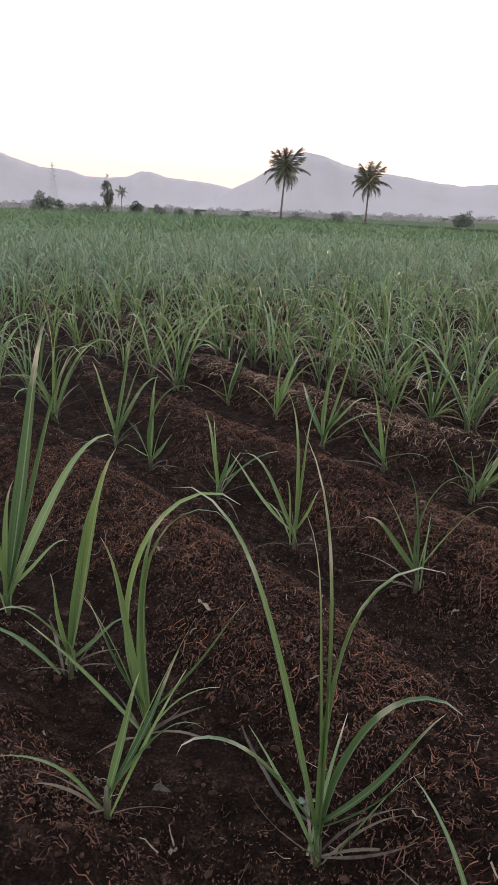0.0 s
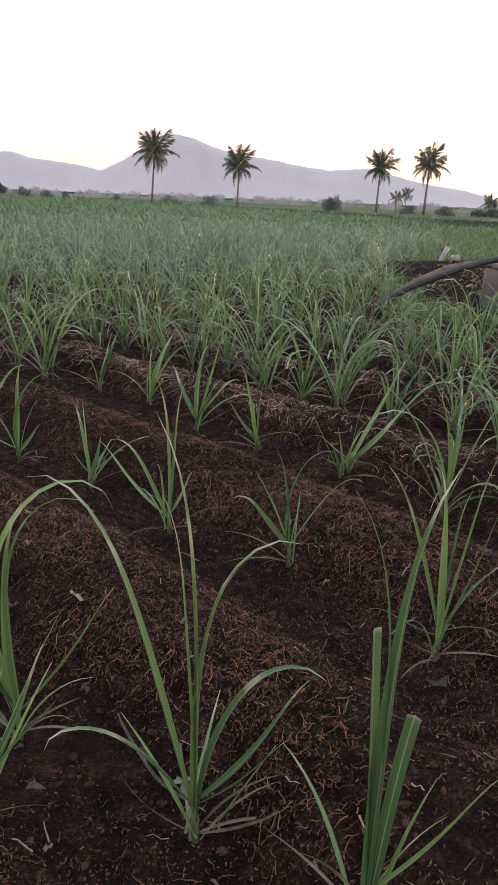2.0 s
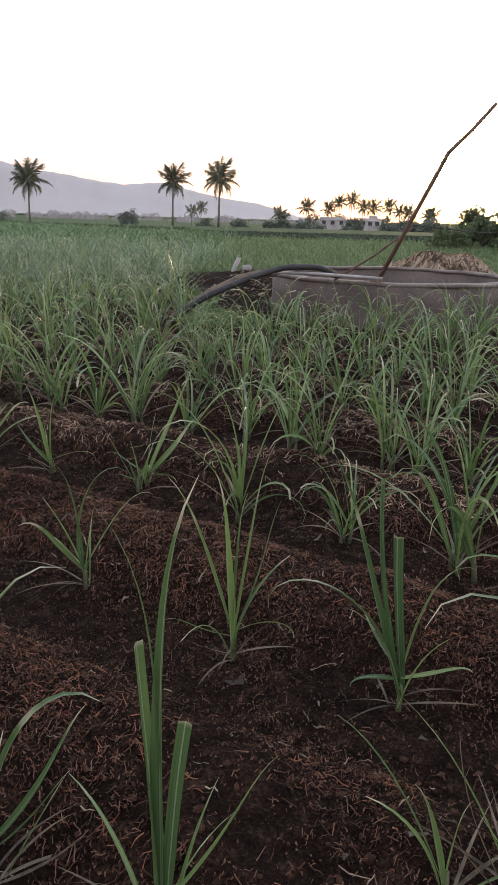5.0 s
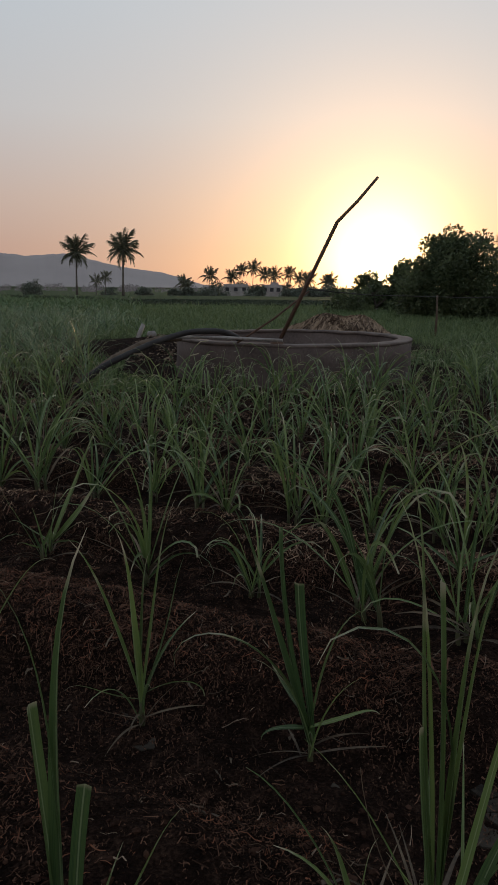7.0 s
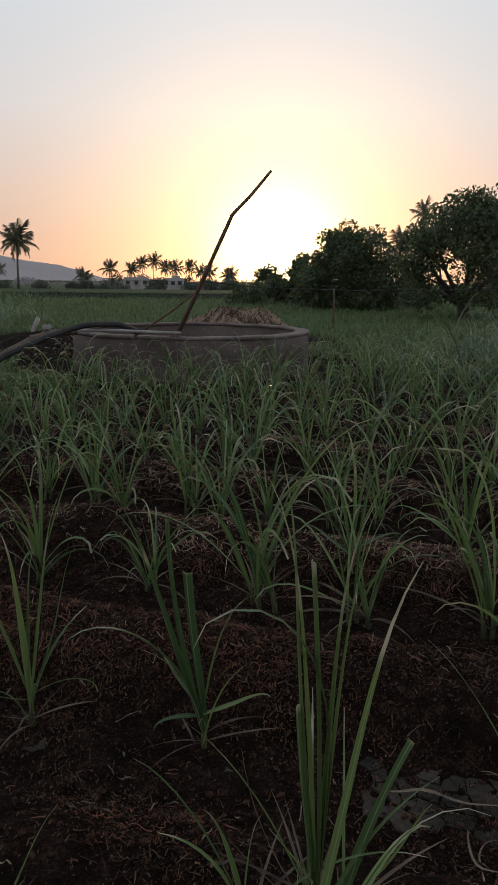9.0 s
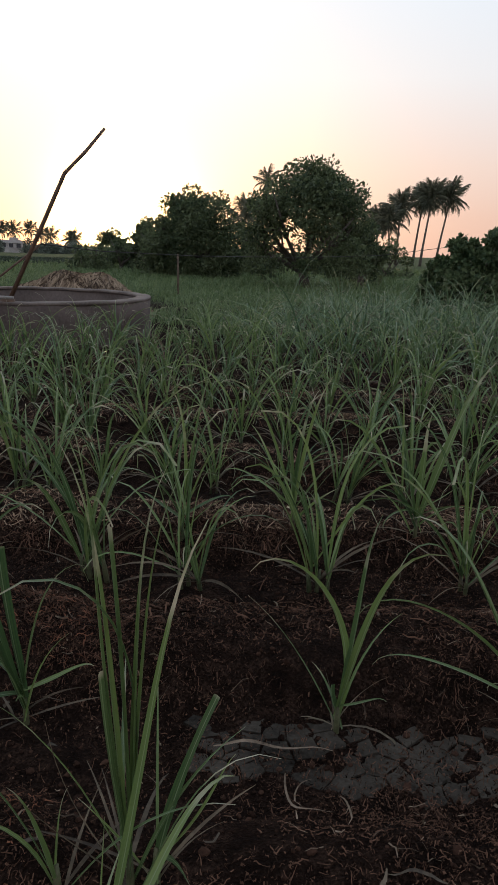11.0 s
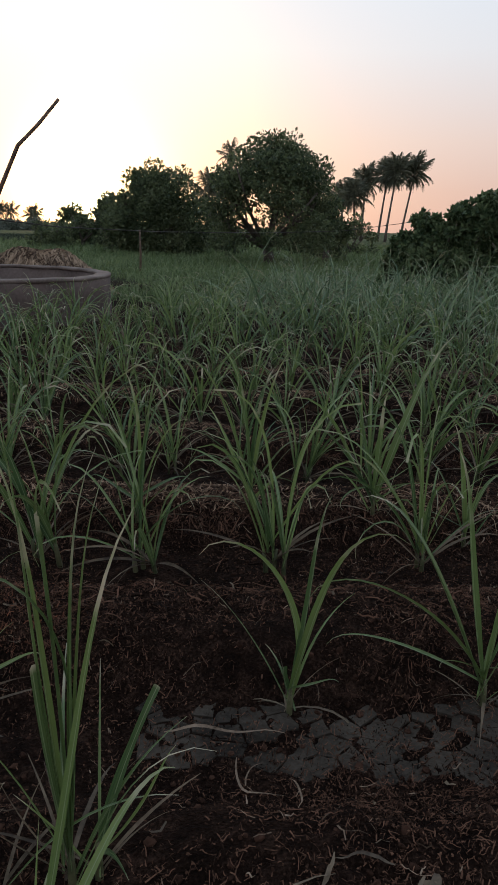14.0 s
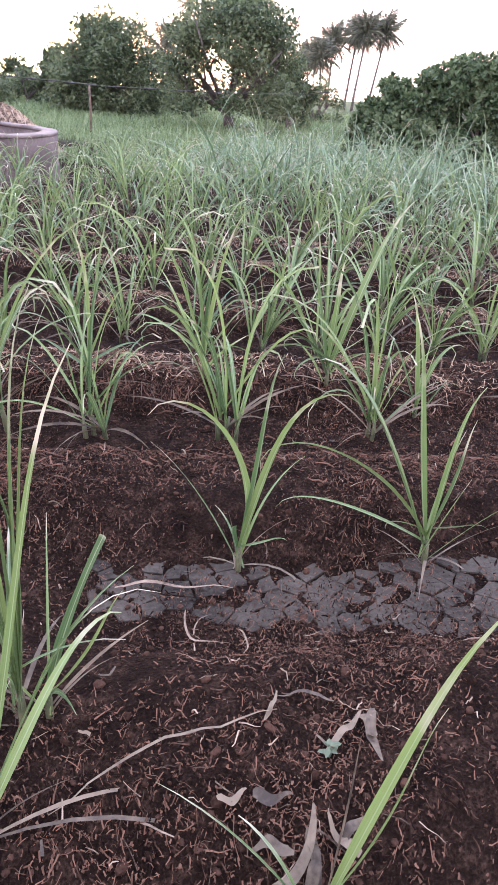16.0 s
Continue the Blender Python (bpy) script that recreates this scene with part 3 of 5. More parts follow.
build_thatch()


# ---- trees ----
def leaf_cards(centres, radius, count, size, rnd, flat=0.7):
    """Many small folded leaves scattered in clumps."""
    verts, faces = [], []
    for c, r in centres:
        for _ in range(int(count * (r / radius) ** 2)):
            while True:
                p = Vector((rnd.uniform(-1, 1), rnd.uniform(-1, 1), rnd.uniform(-1, 1)))
                if p.length < 1:
                    break
            p = p.normalized() * (0.45 + 0.6 * rnd.random() ** 0.6)
            o = c + Vector((p.x * r, p.y * r, p.z * r * flat))
            s = size * rnd.uniform(0.6, 1.3)
            d = (p + Vector((rnd.gauss(0, 0.7), rnd.gauss(0, 0.7), rnd.gauss(-0.2, 0.7)))).normalized()
            w = d.cross(Vector((rnd.gauss(0, 1), rnd.gauss(0, 1), rnd.gauss(0, 1)))).normalized()
            n = d.cross(w)
            i = len(verts)
            verts += [o, o + d * s * 0.5 + w * s * 0.27 + n * s * 0.06, o + d * s, o + d * s * 0.5 - w * s * 0.27 + n * s * 0.06]
            faces += [(i, i + 1, i + 2), (i, i + 2, i + 3)]
    return verts, faces


def build_tree(name, at, height, width, seed, label, trunk_h=0.25, leaf=0.22, dens=1.0, low=0.2, mat=None, limbs=7, category="tree", clump=0.24, many=46, gaps=0.0):
    rnd = random.Random(seed)
    tree = new(name)
    tree.location = at
    tips, pieces = [], []
    r0 = 0.035 * height + 0.03
    top = Vector((rnd.uniform(-0.1, 0.1) * width, rnd.uniform(-0.1, 0.1) * width, height * max(trunk_h, 0.12)))
    pieces.append(tube([Vector((0, 0, -0.2)), top * 0.5 + Vector((rnd.gauss(0, 0.05), 0, 0)), top], [r0 * 1.25, r0, r0 * 0.85], 8))
    for k in range(limbs):
        a = 2 * math.pi * k / limbs + rnd.uniform(-0.3, 0.3)
        out = width * 0.5 * rnd.uniform(0.45, 0.85)
        end = Vector((math.cos(a) * out, math.sin(a) * out, height * rnd.uniform(0.5, 0.88)))
        bend = top.lerp(end, 0.5) + Vector((rnd.gauss(0, 0.08) * width, rnd.gauss(0, 0.08) * width, -0.04 * height))
        pieces.append(tube([top, top.lerp(bend, 0.6), bend, end], [r0 * 0.6, r0 * 0.45, r0 * 0.33, r0 * 0.1], 6))
        for j in range(3):
            e2 = bend + Vector((rnd.uniform(-0.13, 0.13) * width, rnd.uniform(-0.13, 0.13) * width, rnd.uniform(0.05, 0.25) * height))
            pieces.append(tube([bend, bend.lerp(e2, 0.5) + Vector((0, 0, 0.03 * height)), e2], [r0 * 0.25, r0 * 0.16, r0 * 0.06], 5))
    v, f = joined(pieces)
    part("trunk", mesh_of("trunk", v, f, M_BARK, smooth=True), tree)
    centres = []
    rr = width * clump * 0.55
    while len(centres) < many:
        # a dome of clumps, widest low down, with holes between the boughs
        a, up = rnd.uniform(0, 2 * math.pi), rnd.random() ** 0.9
        lobe = 1 + 0.13 * noise.noise((math.cos(a) * 1.4, math.sin(a) * 1.4 + up, seed * 0.7)) + 0.06 * noise.noise((math.cos(a) * 4, math.sin(a) * 4 + up * 3, seed))
        depth = 0.60 + 0.42 * rnd.random() ** 0.6
        flank = (1 - up ** 2) ** 0.5 * (0.80 + 0.20 * min(1, up * 3.5))
        way = Vector((math.cos(a) * flank, math.sin(a) * flank, up)) * lobe * depth
        r = rr * rnd.uniform(0.45, 1.2)
        c = Vector((way.x * (width / 2 - r * 0.7), way.y * (width / 2 - r * 0.7), height * low + way.z * (height * (1 - low) - r * 0.4)))
        if gaps and noise.noise((c.x * 3.2 / width, c.y * 3.2 / width, c.z * 5.2 / height + seed)) < gaps - 0.5 and up < 0.85:
            many -= 0.3
            continue
        centres.append((c, r))
    v, f = leaf_cards(centres, rr, 170 * dens, leaf, rnd)
    part("crown", mesh_of("crown", v, f, mat or M_TREELEAF), tree)
    return tagged(tree, label, category)


def frond_mesh(seed, length=3.2, leaflets=22, droop=1.0):
    rnd = random.Random(seed)
    verts, faces = [], []
    pts = []
    for i in range(9):
        t = i / 8
        pts.append(Vector((length * (t - 0.12 * t * t), 0, length * (0.16 * t - droop * (0.34 * t * t + 0.26 * t ** 4)))))
    v, f = tube(pts, [0.05 * (1 - 0.9 * i / 8) for i in range(9)], 4, False)
    verts += v
    faces += f
    for i in range(leaflets):
        t = 0.12 + 0.86 * i / (leaflets - 1)
        k = min(int(t * 8), 7)
        o = pts[k].lerp(pts[k + 1], t * 8 - k)
        ll = length * 0.31 * math.sin(math.pi * min(0.15 + t * 0.8, 1)) * rnd.uniform(0.8, 1.1) + 0.12
        for side in (-1, 1):
            d = Vector((0.5, side * 0.75, -0.65 + rnd.gauss(0, 0.15))).normalized()
            w = Vector((0.052, 0, 0))
            n = len(verts)
            verts += [o - w, o + w, o + d * ll * 0.6 + w * 0.7 + Vector((0, 0, -0.02)), o + d * ll + Vector((0.05, 0, -0.18 * ll))]
            faces += [(n, n + 1, n + 2), (n, n + 2, n + 3)]
    return mesh_of("frond", verts, faces, M_FROND)


FRONDS = [frond_mesh(300 + k, 3.0 + 0.25 * (k % 3)) for k in range(4)]
UPRIGHT = [frond_mesh(310 + k, 2.9 + 0.25 * k, 22, 0.30) for k in range(3)]


def build_palm(at, height, seed, lean=(0, 0), fronds=30, label="", scale=1.0, group="coconut palms"):
    rnd = random.Random(seed)
    palm = new("coconut_palm")
    palm.location = at
    top = Vector((lean[0], lean[1], height))
    pts = [Vector((0, 0, -0.3)), top * 0.25 + Vector((lean[0] * -0.15, 0, 0)), top * 0.55 + Vector((lean[0] * -0.1, 0, 0)), top * 0.8, top]
    part("trunk", tube_mesh("trunk", pts, [0.22, 0.15, 0.125, 0.115, 0.14], M_PALMBARK, 8), palm)
    for k in range(fronds):
        a = 360 * k * 0.382 + rnd.uniform(-15, 15)
        t = k / (fronds - 1)
        up = 88 - 146 * t + rnd.uniform(-10, 10)
        s = (0.75 + 0.35 * math.sin(math.pi * min(1, t + 0.2))) * scale * rnd.uniform(0.9, 1.1)
        m = Matrix.Translation(top) @ Euler((0, 0, radians(a))).to_matrix().to_4x4() @ Euler((0, radians(-up), 0)).to_matrix().to_4x4() @ Matrix.Scale(s, 4)
        part("frond", UPRIGHT[k % 3] if t < 0.45 else FRONDS[k % 4], palm, m=m)
    return tagged(palm, label or "tall coconut palm with drooping grey green fronds", "palm tree", group)


def ground_at(az, d, z=0.0):
    p = from_eye(az, 0, d)
    return Vector((p.x, p.y, z - dip(d)))


for az, d, el, lean, seed, sc in ((-5.97, 112, 2.85, (0.35, 0.2), 1, 1.16), (0.43, 124, 2.2, (0.1, 0.1), 2, 1.10), (10.86, 120, 2.4, (0.15, 0.1), 3, 0.98), (14.33, 103, 2.65, (0.15, 0.1), 4, 0.94)):
    build_palm(ground_at(az, d), 1.3 + dip(d) + d * math.tan(radians(el)), seed, lean, 25, scale=sc)
for az, d, el in ((12.3, 270, 0.35), (13.0, 280, 0.6), (18.9, 230, 0.3)):
    build_palm(ground_at(az, d), 1.3 + dip(d) + d * math.tan(radians(el)), 30 + round(az), (0.2, 0), 16, scale=1.0, group="palms across the fields")
# a clump of palms with tall bare trunks
for az, d, el, lean, seed in ((54.75, 108, 3.35, (0.1, -0.1), 11), (54.3, 104, 2.4, (-0.3, 0.4), 12), (56.0, 106, 3.85, (0.4, -0.6), 13), (56.55, 102, 4.1, (0.45, -0.7), 14), (57.65, 104, 4.1, (0.65, -1.0), 15), (53.3, 112, 2.3, (-0.4, 0), 16)):
    build_palm(ground_at(az, d), 1.3 + d * math.tan(radians(el)), seed, lean, 34, scale=0.92, group="palms past the shrubs")
for i, (az, el) in enumerate(((21.0, 1.15), (22.6, 1.05), (23.6, 1.55), (24.3, 1.7), (25.2, 1.25), (26.1, 1.2), (27.0, 1.3), (28.0, 0.95), (28.7, 0.9), (29.9, 0.7), (30.4, 0.75), (19.2, 0.3))):
    d = 278 + 9 * ((i * 7) % 5)
    build_palm(ground_at(az, d), 1.3 + dip(d) + d * math.tan(radians(el - 0.35)), 50 + i, (0.8 * math.sin(i * 2.3), 0), 20, scale=1.3, group="palms round the farmhouses")
build_palm(ground_at(45.0, 60), 1.3 + 60 * math.tan(radians(5.0)), 90, (-0.3, 0), 16, scale=0.42, group="palms behind the rain tree")
build_palm(ground_at(43.0, 75), 1.3 + 75 * math.tan(radians(2.2)), 91, (0.3, 0), 18, scale=0.9, group="palms behind the rain tree")

build_tree("broad_tree", ground_at(48.2, 27), 1.3 + 27 * math.tan(radians(6.9)), 5.7, 5, "broad old tree with a rounded open crown", 0.13, 0.135, 0.85, 0.16, limbs=11, clump=0.15, many=320, gaps=0.37)
build_tree("rounded_tree", ground_at(39.7, 34), 1.3 + 34 * math.tan(radians(4.4)), 5.5, 6, "rounded dense mango tree against the sun", 0.2, 0.16, 1.3, 0.06, many=190, clump=0.18)
build_tree("low_tree", ground_at(35.7, 40), 1.3 + 40 * math.tan(radians(1.85)), 2.3, 7, "low bushy tree beside the mango", 0.2, 0.17, 1.3, 0.02, many=40)
build_tree("low_tree", ground_at(33.3, 44), 1.3 + 44 * math.tan(radians(1.15)), 2.6, 8, "low bushy tree in front of the sunrise", 0.2, 0.17, 1.3, 0.02, many=40)
build_tree("low_tree", ground_at(43.6, 42), 1.3 + 42 * math.tan(radians(0.4)), 2.4, 9, "low scrubby tree between two larger trees", 0.2, 0.18, 1.0, 0.02, many=36)
build_tree("low_tree", ground_at(52.4, 31), 1.3 + 31 * math.tan(radians(2.7)), 2.3, 10, "low scrubby tree beside the broad tree", 0.2, 0.18, 0.8, 0.10, many=30)
for i, az in enumerate((31.5, 34.2, 36.6, 42.4, 44.2, 50.6, 52.6, 54.4)):   # scrub under the trees
    build_tree("scrub_bush", ground_at(az, 39 + 2 * (i % 3)), 1.5 + 0.35 * ((i * 5) % 3), 2.6, 120 + i, "dark scrub bush at the meadow's edge", 0.1, 0.17, 0.8, 0.0, limbs=4, category="bush", many=24)
# shrub thicket at the field's edge
for i, (az, d, el, w) in enumerate(((58.9, 17.2, 0.0, 1.2), (60.4, 16.8, 1.7, 1.5), (62.4, 16.5, 2.2, 1.8), (64.4, 16.8, 2.8, 2.0), (66.4, 16.2, 3.2, 2.0), (68.3, 16.4, 5.0, 2.0), (70.6, 16.0, 5.4, 2.1), (73, 16, 4.8, 2.2))):
    build_tree("shrub", ground_at(az, d), 1.3 + d * math.tan(radians(el)), w, 140 + i, "dense dark green leafy shrub at the field's edge", 0.12, 0.12, 1.5, 0.0, mat=M_SHRUB, limbs=9, category="shrub", many=100, clump=0.15)
# bushes and trees on the far side of the fields
for i, (az, d, el, w) in enumerate(((-23.6, 150, 0.95, 5.2), (-22.6, 190, 0.45, 4.5), (-20.8, 260, 0.35, 8), (-19.8, 270, 0.25, 6), (-16.9, 200, 0.65, 4.6), (-15.1, 215, 0.45, 4.0), (-13.6, 215, 0.15, 5),
                                     (-12.2, 300, 0.05, 5), (-8.6, 300, 0.0, 4), (7.65, 165, 0.6, 4.6), 
                                     (13.3, 330, 0.1, 9), (16.0, 300, 0.1, 8), (18.3, 120, 0.25, 2.6), (19.2, 122, 0.3, 2.8), (20.6, 190, 0.35, 7), (24.6, 160, 0.75, 5), (21.6, 200, 0.9, 7), (27.4, 165, 0.5, 6), (28.6, 170, 0.65, 7), (30.3, 165, 0.7, 7), (23.5, 290, 0.9, 9), (26.9, 290, 0.9, 8), (-4.6, 330, 0.15, 8), (-1.6, 340, 0.18, 10))):
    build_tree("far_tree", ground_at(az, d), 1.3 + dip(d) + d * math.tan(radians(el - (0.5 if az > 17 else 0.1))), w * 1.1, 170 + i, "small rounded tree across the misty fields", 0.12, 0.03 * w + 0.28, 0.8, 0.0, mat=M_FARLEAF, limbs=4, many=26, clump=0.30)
# woods at the foot of the hills
def far_woods():
    rnd = random.Random(333)
    centres = []
    for k in range(230):
        az, d = rnd.uniform(-32, 24), rnd.uniform(700, 1000)
        r = rnd.uniform(3.0, 8.0) * (0.6 + 0.6 * abs(noise.noise((az * 0.6, 2.0, 0))))
        centres.append((ground_at(az, d, r * 0.55), r))
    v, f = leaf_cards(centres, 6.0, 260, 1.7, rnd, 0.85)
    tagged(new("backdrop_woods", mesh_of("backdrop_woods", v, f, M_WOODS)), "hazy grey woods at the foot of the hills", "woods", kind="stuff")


far_woods()
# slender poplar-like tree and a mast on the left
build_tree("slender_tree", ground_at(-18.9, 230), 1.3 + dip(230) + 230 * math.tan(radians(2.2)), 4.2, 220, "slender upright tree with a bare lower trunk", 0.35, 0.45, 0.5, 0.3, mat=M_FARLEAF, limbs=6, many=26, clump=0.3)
build_palm(ground_at(-17.9, 260), 1.3 + dip(260) + 260 * math.tan(radians(0.9)), 221, (0.2, 0), 12, scale=0.8, group="palms across the fields")


def build_mast(at, height, w):
    mast = new("lattice_mast")
    mast.location = at
    for sx in (-1, 1):
        for sy in (-1, 1):
            part("leg", tube_mesh("leg", [Vector((sx * w, sy * w, 0)), Vector((sx * w * 0.35, sy * w * 0.35, height * 0.7)), Vector((sx * 0.05, sy * 0.05, height))], 0.10, M_PLASTER, 4), mast)
    pieces = []
    for k in range(9):
        z0, z1 = height * k / 9, height * (k + 1) / 9
        a, b = w * (1 - 0.9 * k / 9), w * (1 - 0.9 * (k + 1) / 9)
        for s in (-1, 1):
            pieces.append(tube([Vector((-a, s * a, z0)), Vector((b, s * b, z1))], 0.05, 4))
            pieces.append(tube([Vector((a, s * a, z0)), Vector((-b, s * b, z1))], 0.05, 4))
    v, f = joined(pieces)
    part("bracing", mesh_of("bracing", v, f, M_PLASTER), mast)
    for z, l in ((0.72, 4.0), (0.82, 3.4), (0.92, 2.6)):
        part("crossarm", tube_mesh("crossarm", [Vector((-l, 0, height * z)), Vector((0, 0, height * z + 0.3)), Vector((l, 0, height * z))], 0.09, M_PLASTER, 4), mast)
    return tagged(mast, "grey steel lattice power mast in the haze", "power mast")


build_mast(ground_at(-22.75, 600), 5.6 + 600 * math.tan(radians(2.85)), 3.0)


# ---- farmhouses among the palms ----
def build_house(at, turn, w, dpt, h, label, tower=0.0):
    house = new("farmhouse")
    house.matrix_basis = pose(at.x, at.y, at.z, 0, 0, turn)
    part("wall", box_mesh("wall", (w, dpt, h), M_PLASTER, 0.05, (0, 0, h / 2)), house)
    part("roof", box_mesh("roof", (w + 0.6, dpt + 0.6, 0.35), M_PLASTER, 0.05, (0, 0, h + 0.175)), house, "flat slab roof")
    part("parapet", box_mesh("parapet", (w * 0.96, 0.25, 0.7), M_PLASTER, 0.03, (0, -dpt * 0.45, h + 0.70)), house)
    if tower:
        part("stair_tower", box_mesh("stair_tower", (w * 0.4, dpt * 0.5, tower), M_PLASTER, 0.05, (w * 0.12, 0, h + tower / 2 + 0.35)), house)
    for k in range(3):
        for s in range(2 if h > 5 else 1):
            x, z = (-0.33 + 0.33 * k) * w, 1.7 + 3.1 * s
            win = part("window", box_mesh("window", (1.3, 0.16, 1.3), M_DARKGLASS, 0, (x, -dpt / 2 - 0.02, z)), house, "dark window opening")
            part("sill", box_mesh("sill", (1.7, 0.4, 0.16), M_PLASTER, 0.02, (x, -dpt / 2 - 0.12, z - 0.75)), win)
    return tagged(house, label, "house", "farmhouses")


build_house(ground_at(23.0, 262), -22, 9.0, 8, 5.6, "pale plastered two storey farmhouse among palms")
build_house(ground_at(25.85, 258), -28, 7.0, 7, 5.5, "whitewashed farmhouse with a stair tower", 1.5)


# ---- sugar cane ----
def leaf_strip(base, az, length, lean, curl, width, segs=8, power=1.6, cut=0.0, twist=0.0, fold=0.25, across=3, roll=0.0, droop=0.0):
    """Points, faces and uvs of one arching blade. az, lean, curl in degrees; cut: part of the width that is left at a torn tip."""
    s = np.linspace(0, 1, segs + 1)
    th = np.radians(lean + curl * s ** power + droop * s ** 7)
    step = length / segs
    mid = (th[:-1] + th[1:]) / 2
    r = np.concatenate([[0], np.cumsum(np.sin(mid) * step)])
    z = np.concatenate([[0], np.cumsum(np.cos(mid) * step)])
    a = math.radians(az)
    out = np.array([math.cos(a), math.sin(a), 0])
    side0 = np.array([-math.sin(a), math.cos(a), 0])
    p = np.asarray(base)[None] + r[:, None] * out + z[:, None] * np.array([0, 0, 1.0])
    nrm = -np.cos(th)[:, None] * out + np.sin(th)[:, None] * np.array([0, 0, 1.0])
    tw = np.radians(roll + twist * s)
    side = np.cos(tw)[:, None] * side0 + np.sin(tw)[:, None] * nrm
    nn = np.cos(tw)[:, None] * nrm - np.sin(tw)[:, None] * side0
    prof = np.minimum(1, 0.45 + 1.6 * s) * np.maximum(1 - s ** 1.9, 0)
    if cut:
        prof = np.maximum(prof, cut * np.minimum(1, 0.5 + s))
    w = (width / 2 * prof + 0.0006)[:, None]
    if across == 3:
        verts = np.stack([p - side * w + nn * w * fold * 2, p, p + side * w + nn * w * fold * 2], 1).reshape(-1, 3)
        uv = np.stack([np.stack([np.zeros_like(s), s], 1), np.stack([np.full_like(s, 0.5), s], 1), np.stack([np.ones_like(s), s], 1)], 1).reshape(-1, 2)
        faces = []
        for i in range(segs):
            k = 3 * i
            faces += [(k, k + 1, k + 4, k + 3), (k + 1, k + 2, k + 5, k + 4)]
    else:
        verts = np.stack([p - side * w, p + side * w], 1).reshape(-1, 3)
        uv = np.stack([np.stack([np.full_like(s, 0.1), s], 1), np.stack([np.full_like(s, 0.4), s], 1)], 1).reshape(-1, 2)
        faces = [(2 * i, 2 * i + 1, 2 * i + 3, 2 * i + 2) for i in range(segs)]
    return verts, faces, uv


def blade_mesh(strip, mat):
    v, f, uv = strip
    return mesh_of("leaf", v.tolist(), f, mat, uv, smooth=True)


def shoot_mesh(h, lean=0.0, r=0.016, mat=None):
    return tube_mesh("shoot", [Vector((0, 0, -0.06)), Vector((lean * 0.4, 0, h * 0.5)), Vector((lean, 0, h))], [r * 1.2, r, r * 0.55], mat or M_STALK, 6)


def random_plant(seed, size, leaves):
    """A young cane clump: a few shoots, arching blades, dry ones hanging at the foot."""
    rnd = random.Random(seed)
    plant = new("sugar_cane_plant")
    shoots = 2 + rnd.randrange(2)
    feet = [(rnd.gauss(0, 0.025), rnd.gauss(0, 0.025)) for _ in range(shoots)]
    for x, y in feet:
        part("shoot", shoot_mesh(0.11 * size, rnd.gauss(0, 0.01), 0.009), plant, m=pose(x, y, 0))
    for k in range(leaves):
        x, y = feet[k % shoots]
        t = k / leaves
        lean = rnd.uniform(2, 22) + 42 * t * rnd.random()
        curl = rnd.uniform(15, 95) + 70 * t * rnd.random()
        ln = size * rnd.uniform(0.55, 0.95) * (1.05 - 0.35 * t)
        st_ = leaf_strip((x, y, rnd.uniform(0.03, 0.12) * size), rnd.uniform(0, 360), ln, lean, curl, rnd.uniform(0.009, 0.023), 10, rnd.uniform(1.6, 3.6), cut=0.35 if rnd.random() < 0.15 else 0, twist=rnd.uniform(-60, 60), roll=rnd.uniform(-60, 60), droop=rnd.uniform(10, 120))
        part("leaf", blade_mesh(st_, M_LEAF), plant)
    for k in range(6):
        st_ = leaf_strip((feet[0][0], feet[0][1], 0.04), rnd.uniform(0, 360), size * rnd.uniform(0.3, 0.5), rnd.uniform(35, 60), rnd.uniform(35, 70), 0.014, 6, 1.2, twist=rnd.uniform(-90, 90))
        part("leaf", blade_mesh(st_, M_DRYLEAF), plant, "withered brown leaf")
    return tagged(plant, "young green sugar cane plant in its furrow", "sugar cane", "sugar cane plants")


def in_crop(x, y):
    """Whether cane grows at a place: not on the well's yard, nor on the meadow past it."""
    az, d = math.degrees(math.atan2(x - 0.74, y + 0.07)), math.hypot(x - 0.74, y + 0.07)
    if math.hypot(x - WELL.x, y - WELL.y) < WELL_R + 0.22:
        return False
    if az < 11.5 or (d > 18 and az < 13.5 + 1.6 * math.sin(d * 0.9) + 1.2 * math.sin(d * 2.3 + 1)):
        return d < 100
    if az < 19:
        return d < 9.3 - 0.10 * (az - 11.5)
    if az < 36:
        return d < 9.3 + 0.02 * (az - 19)
    if az < 52:
        return d < 9.0 + (az - 36) * 0.30
    return d < 14.2


HERO = []      # feet of the plants that are placed one by one


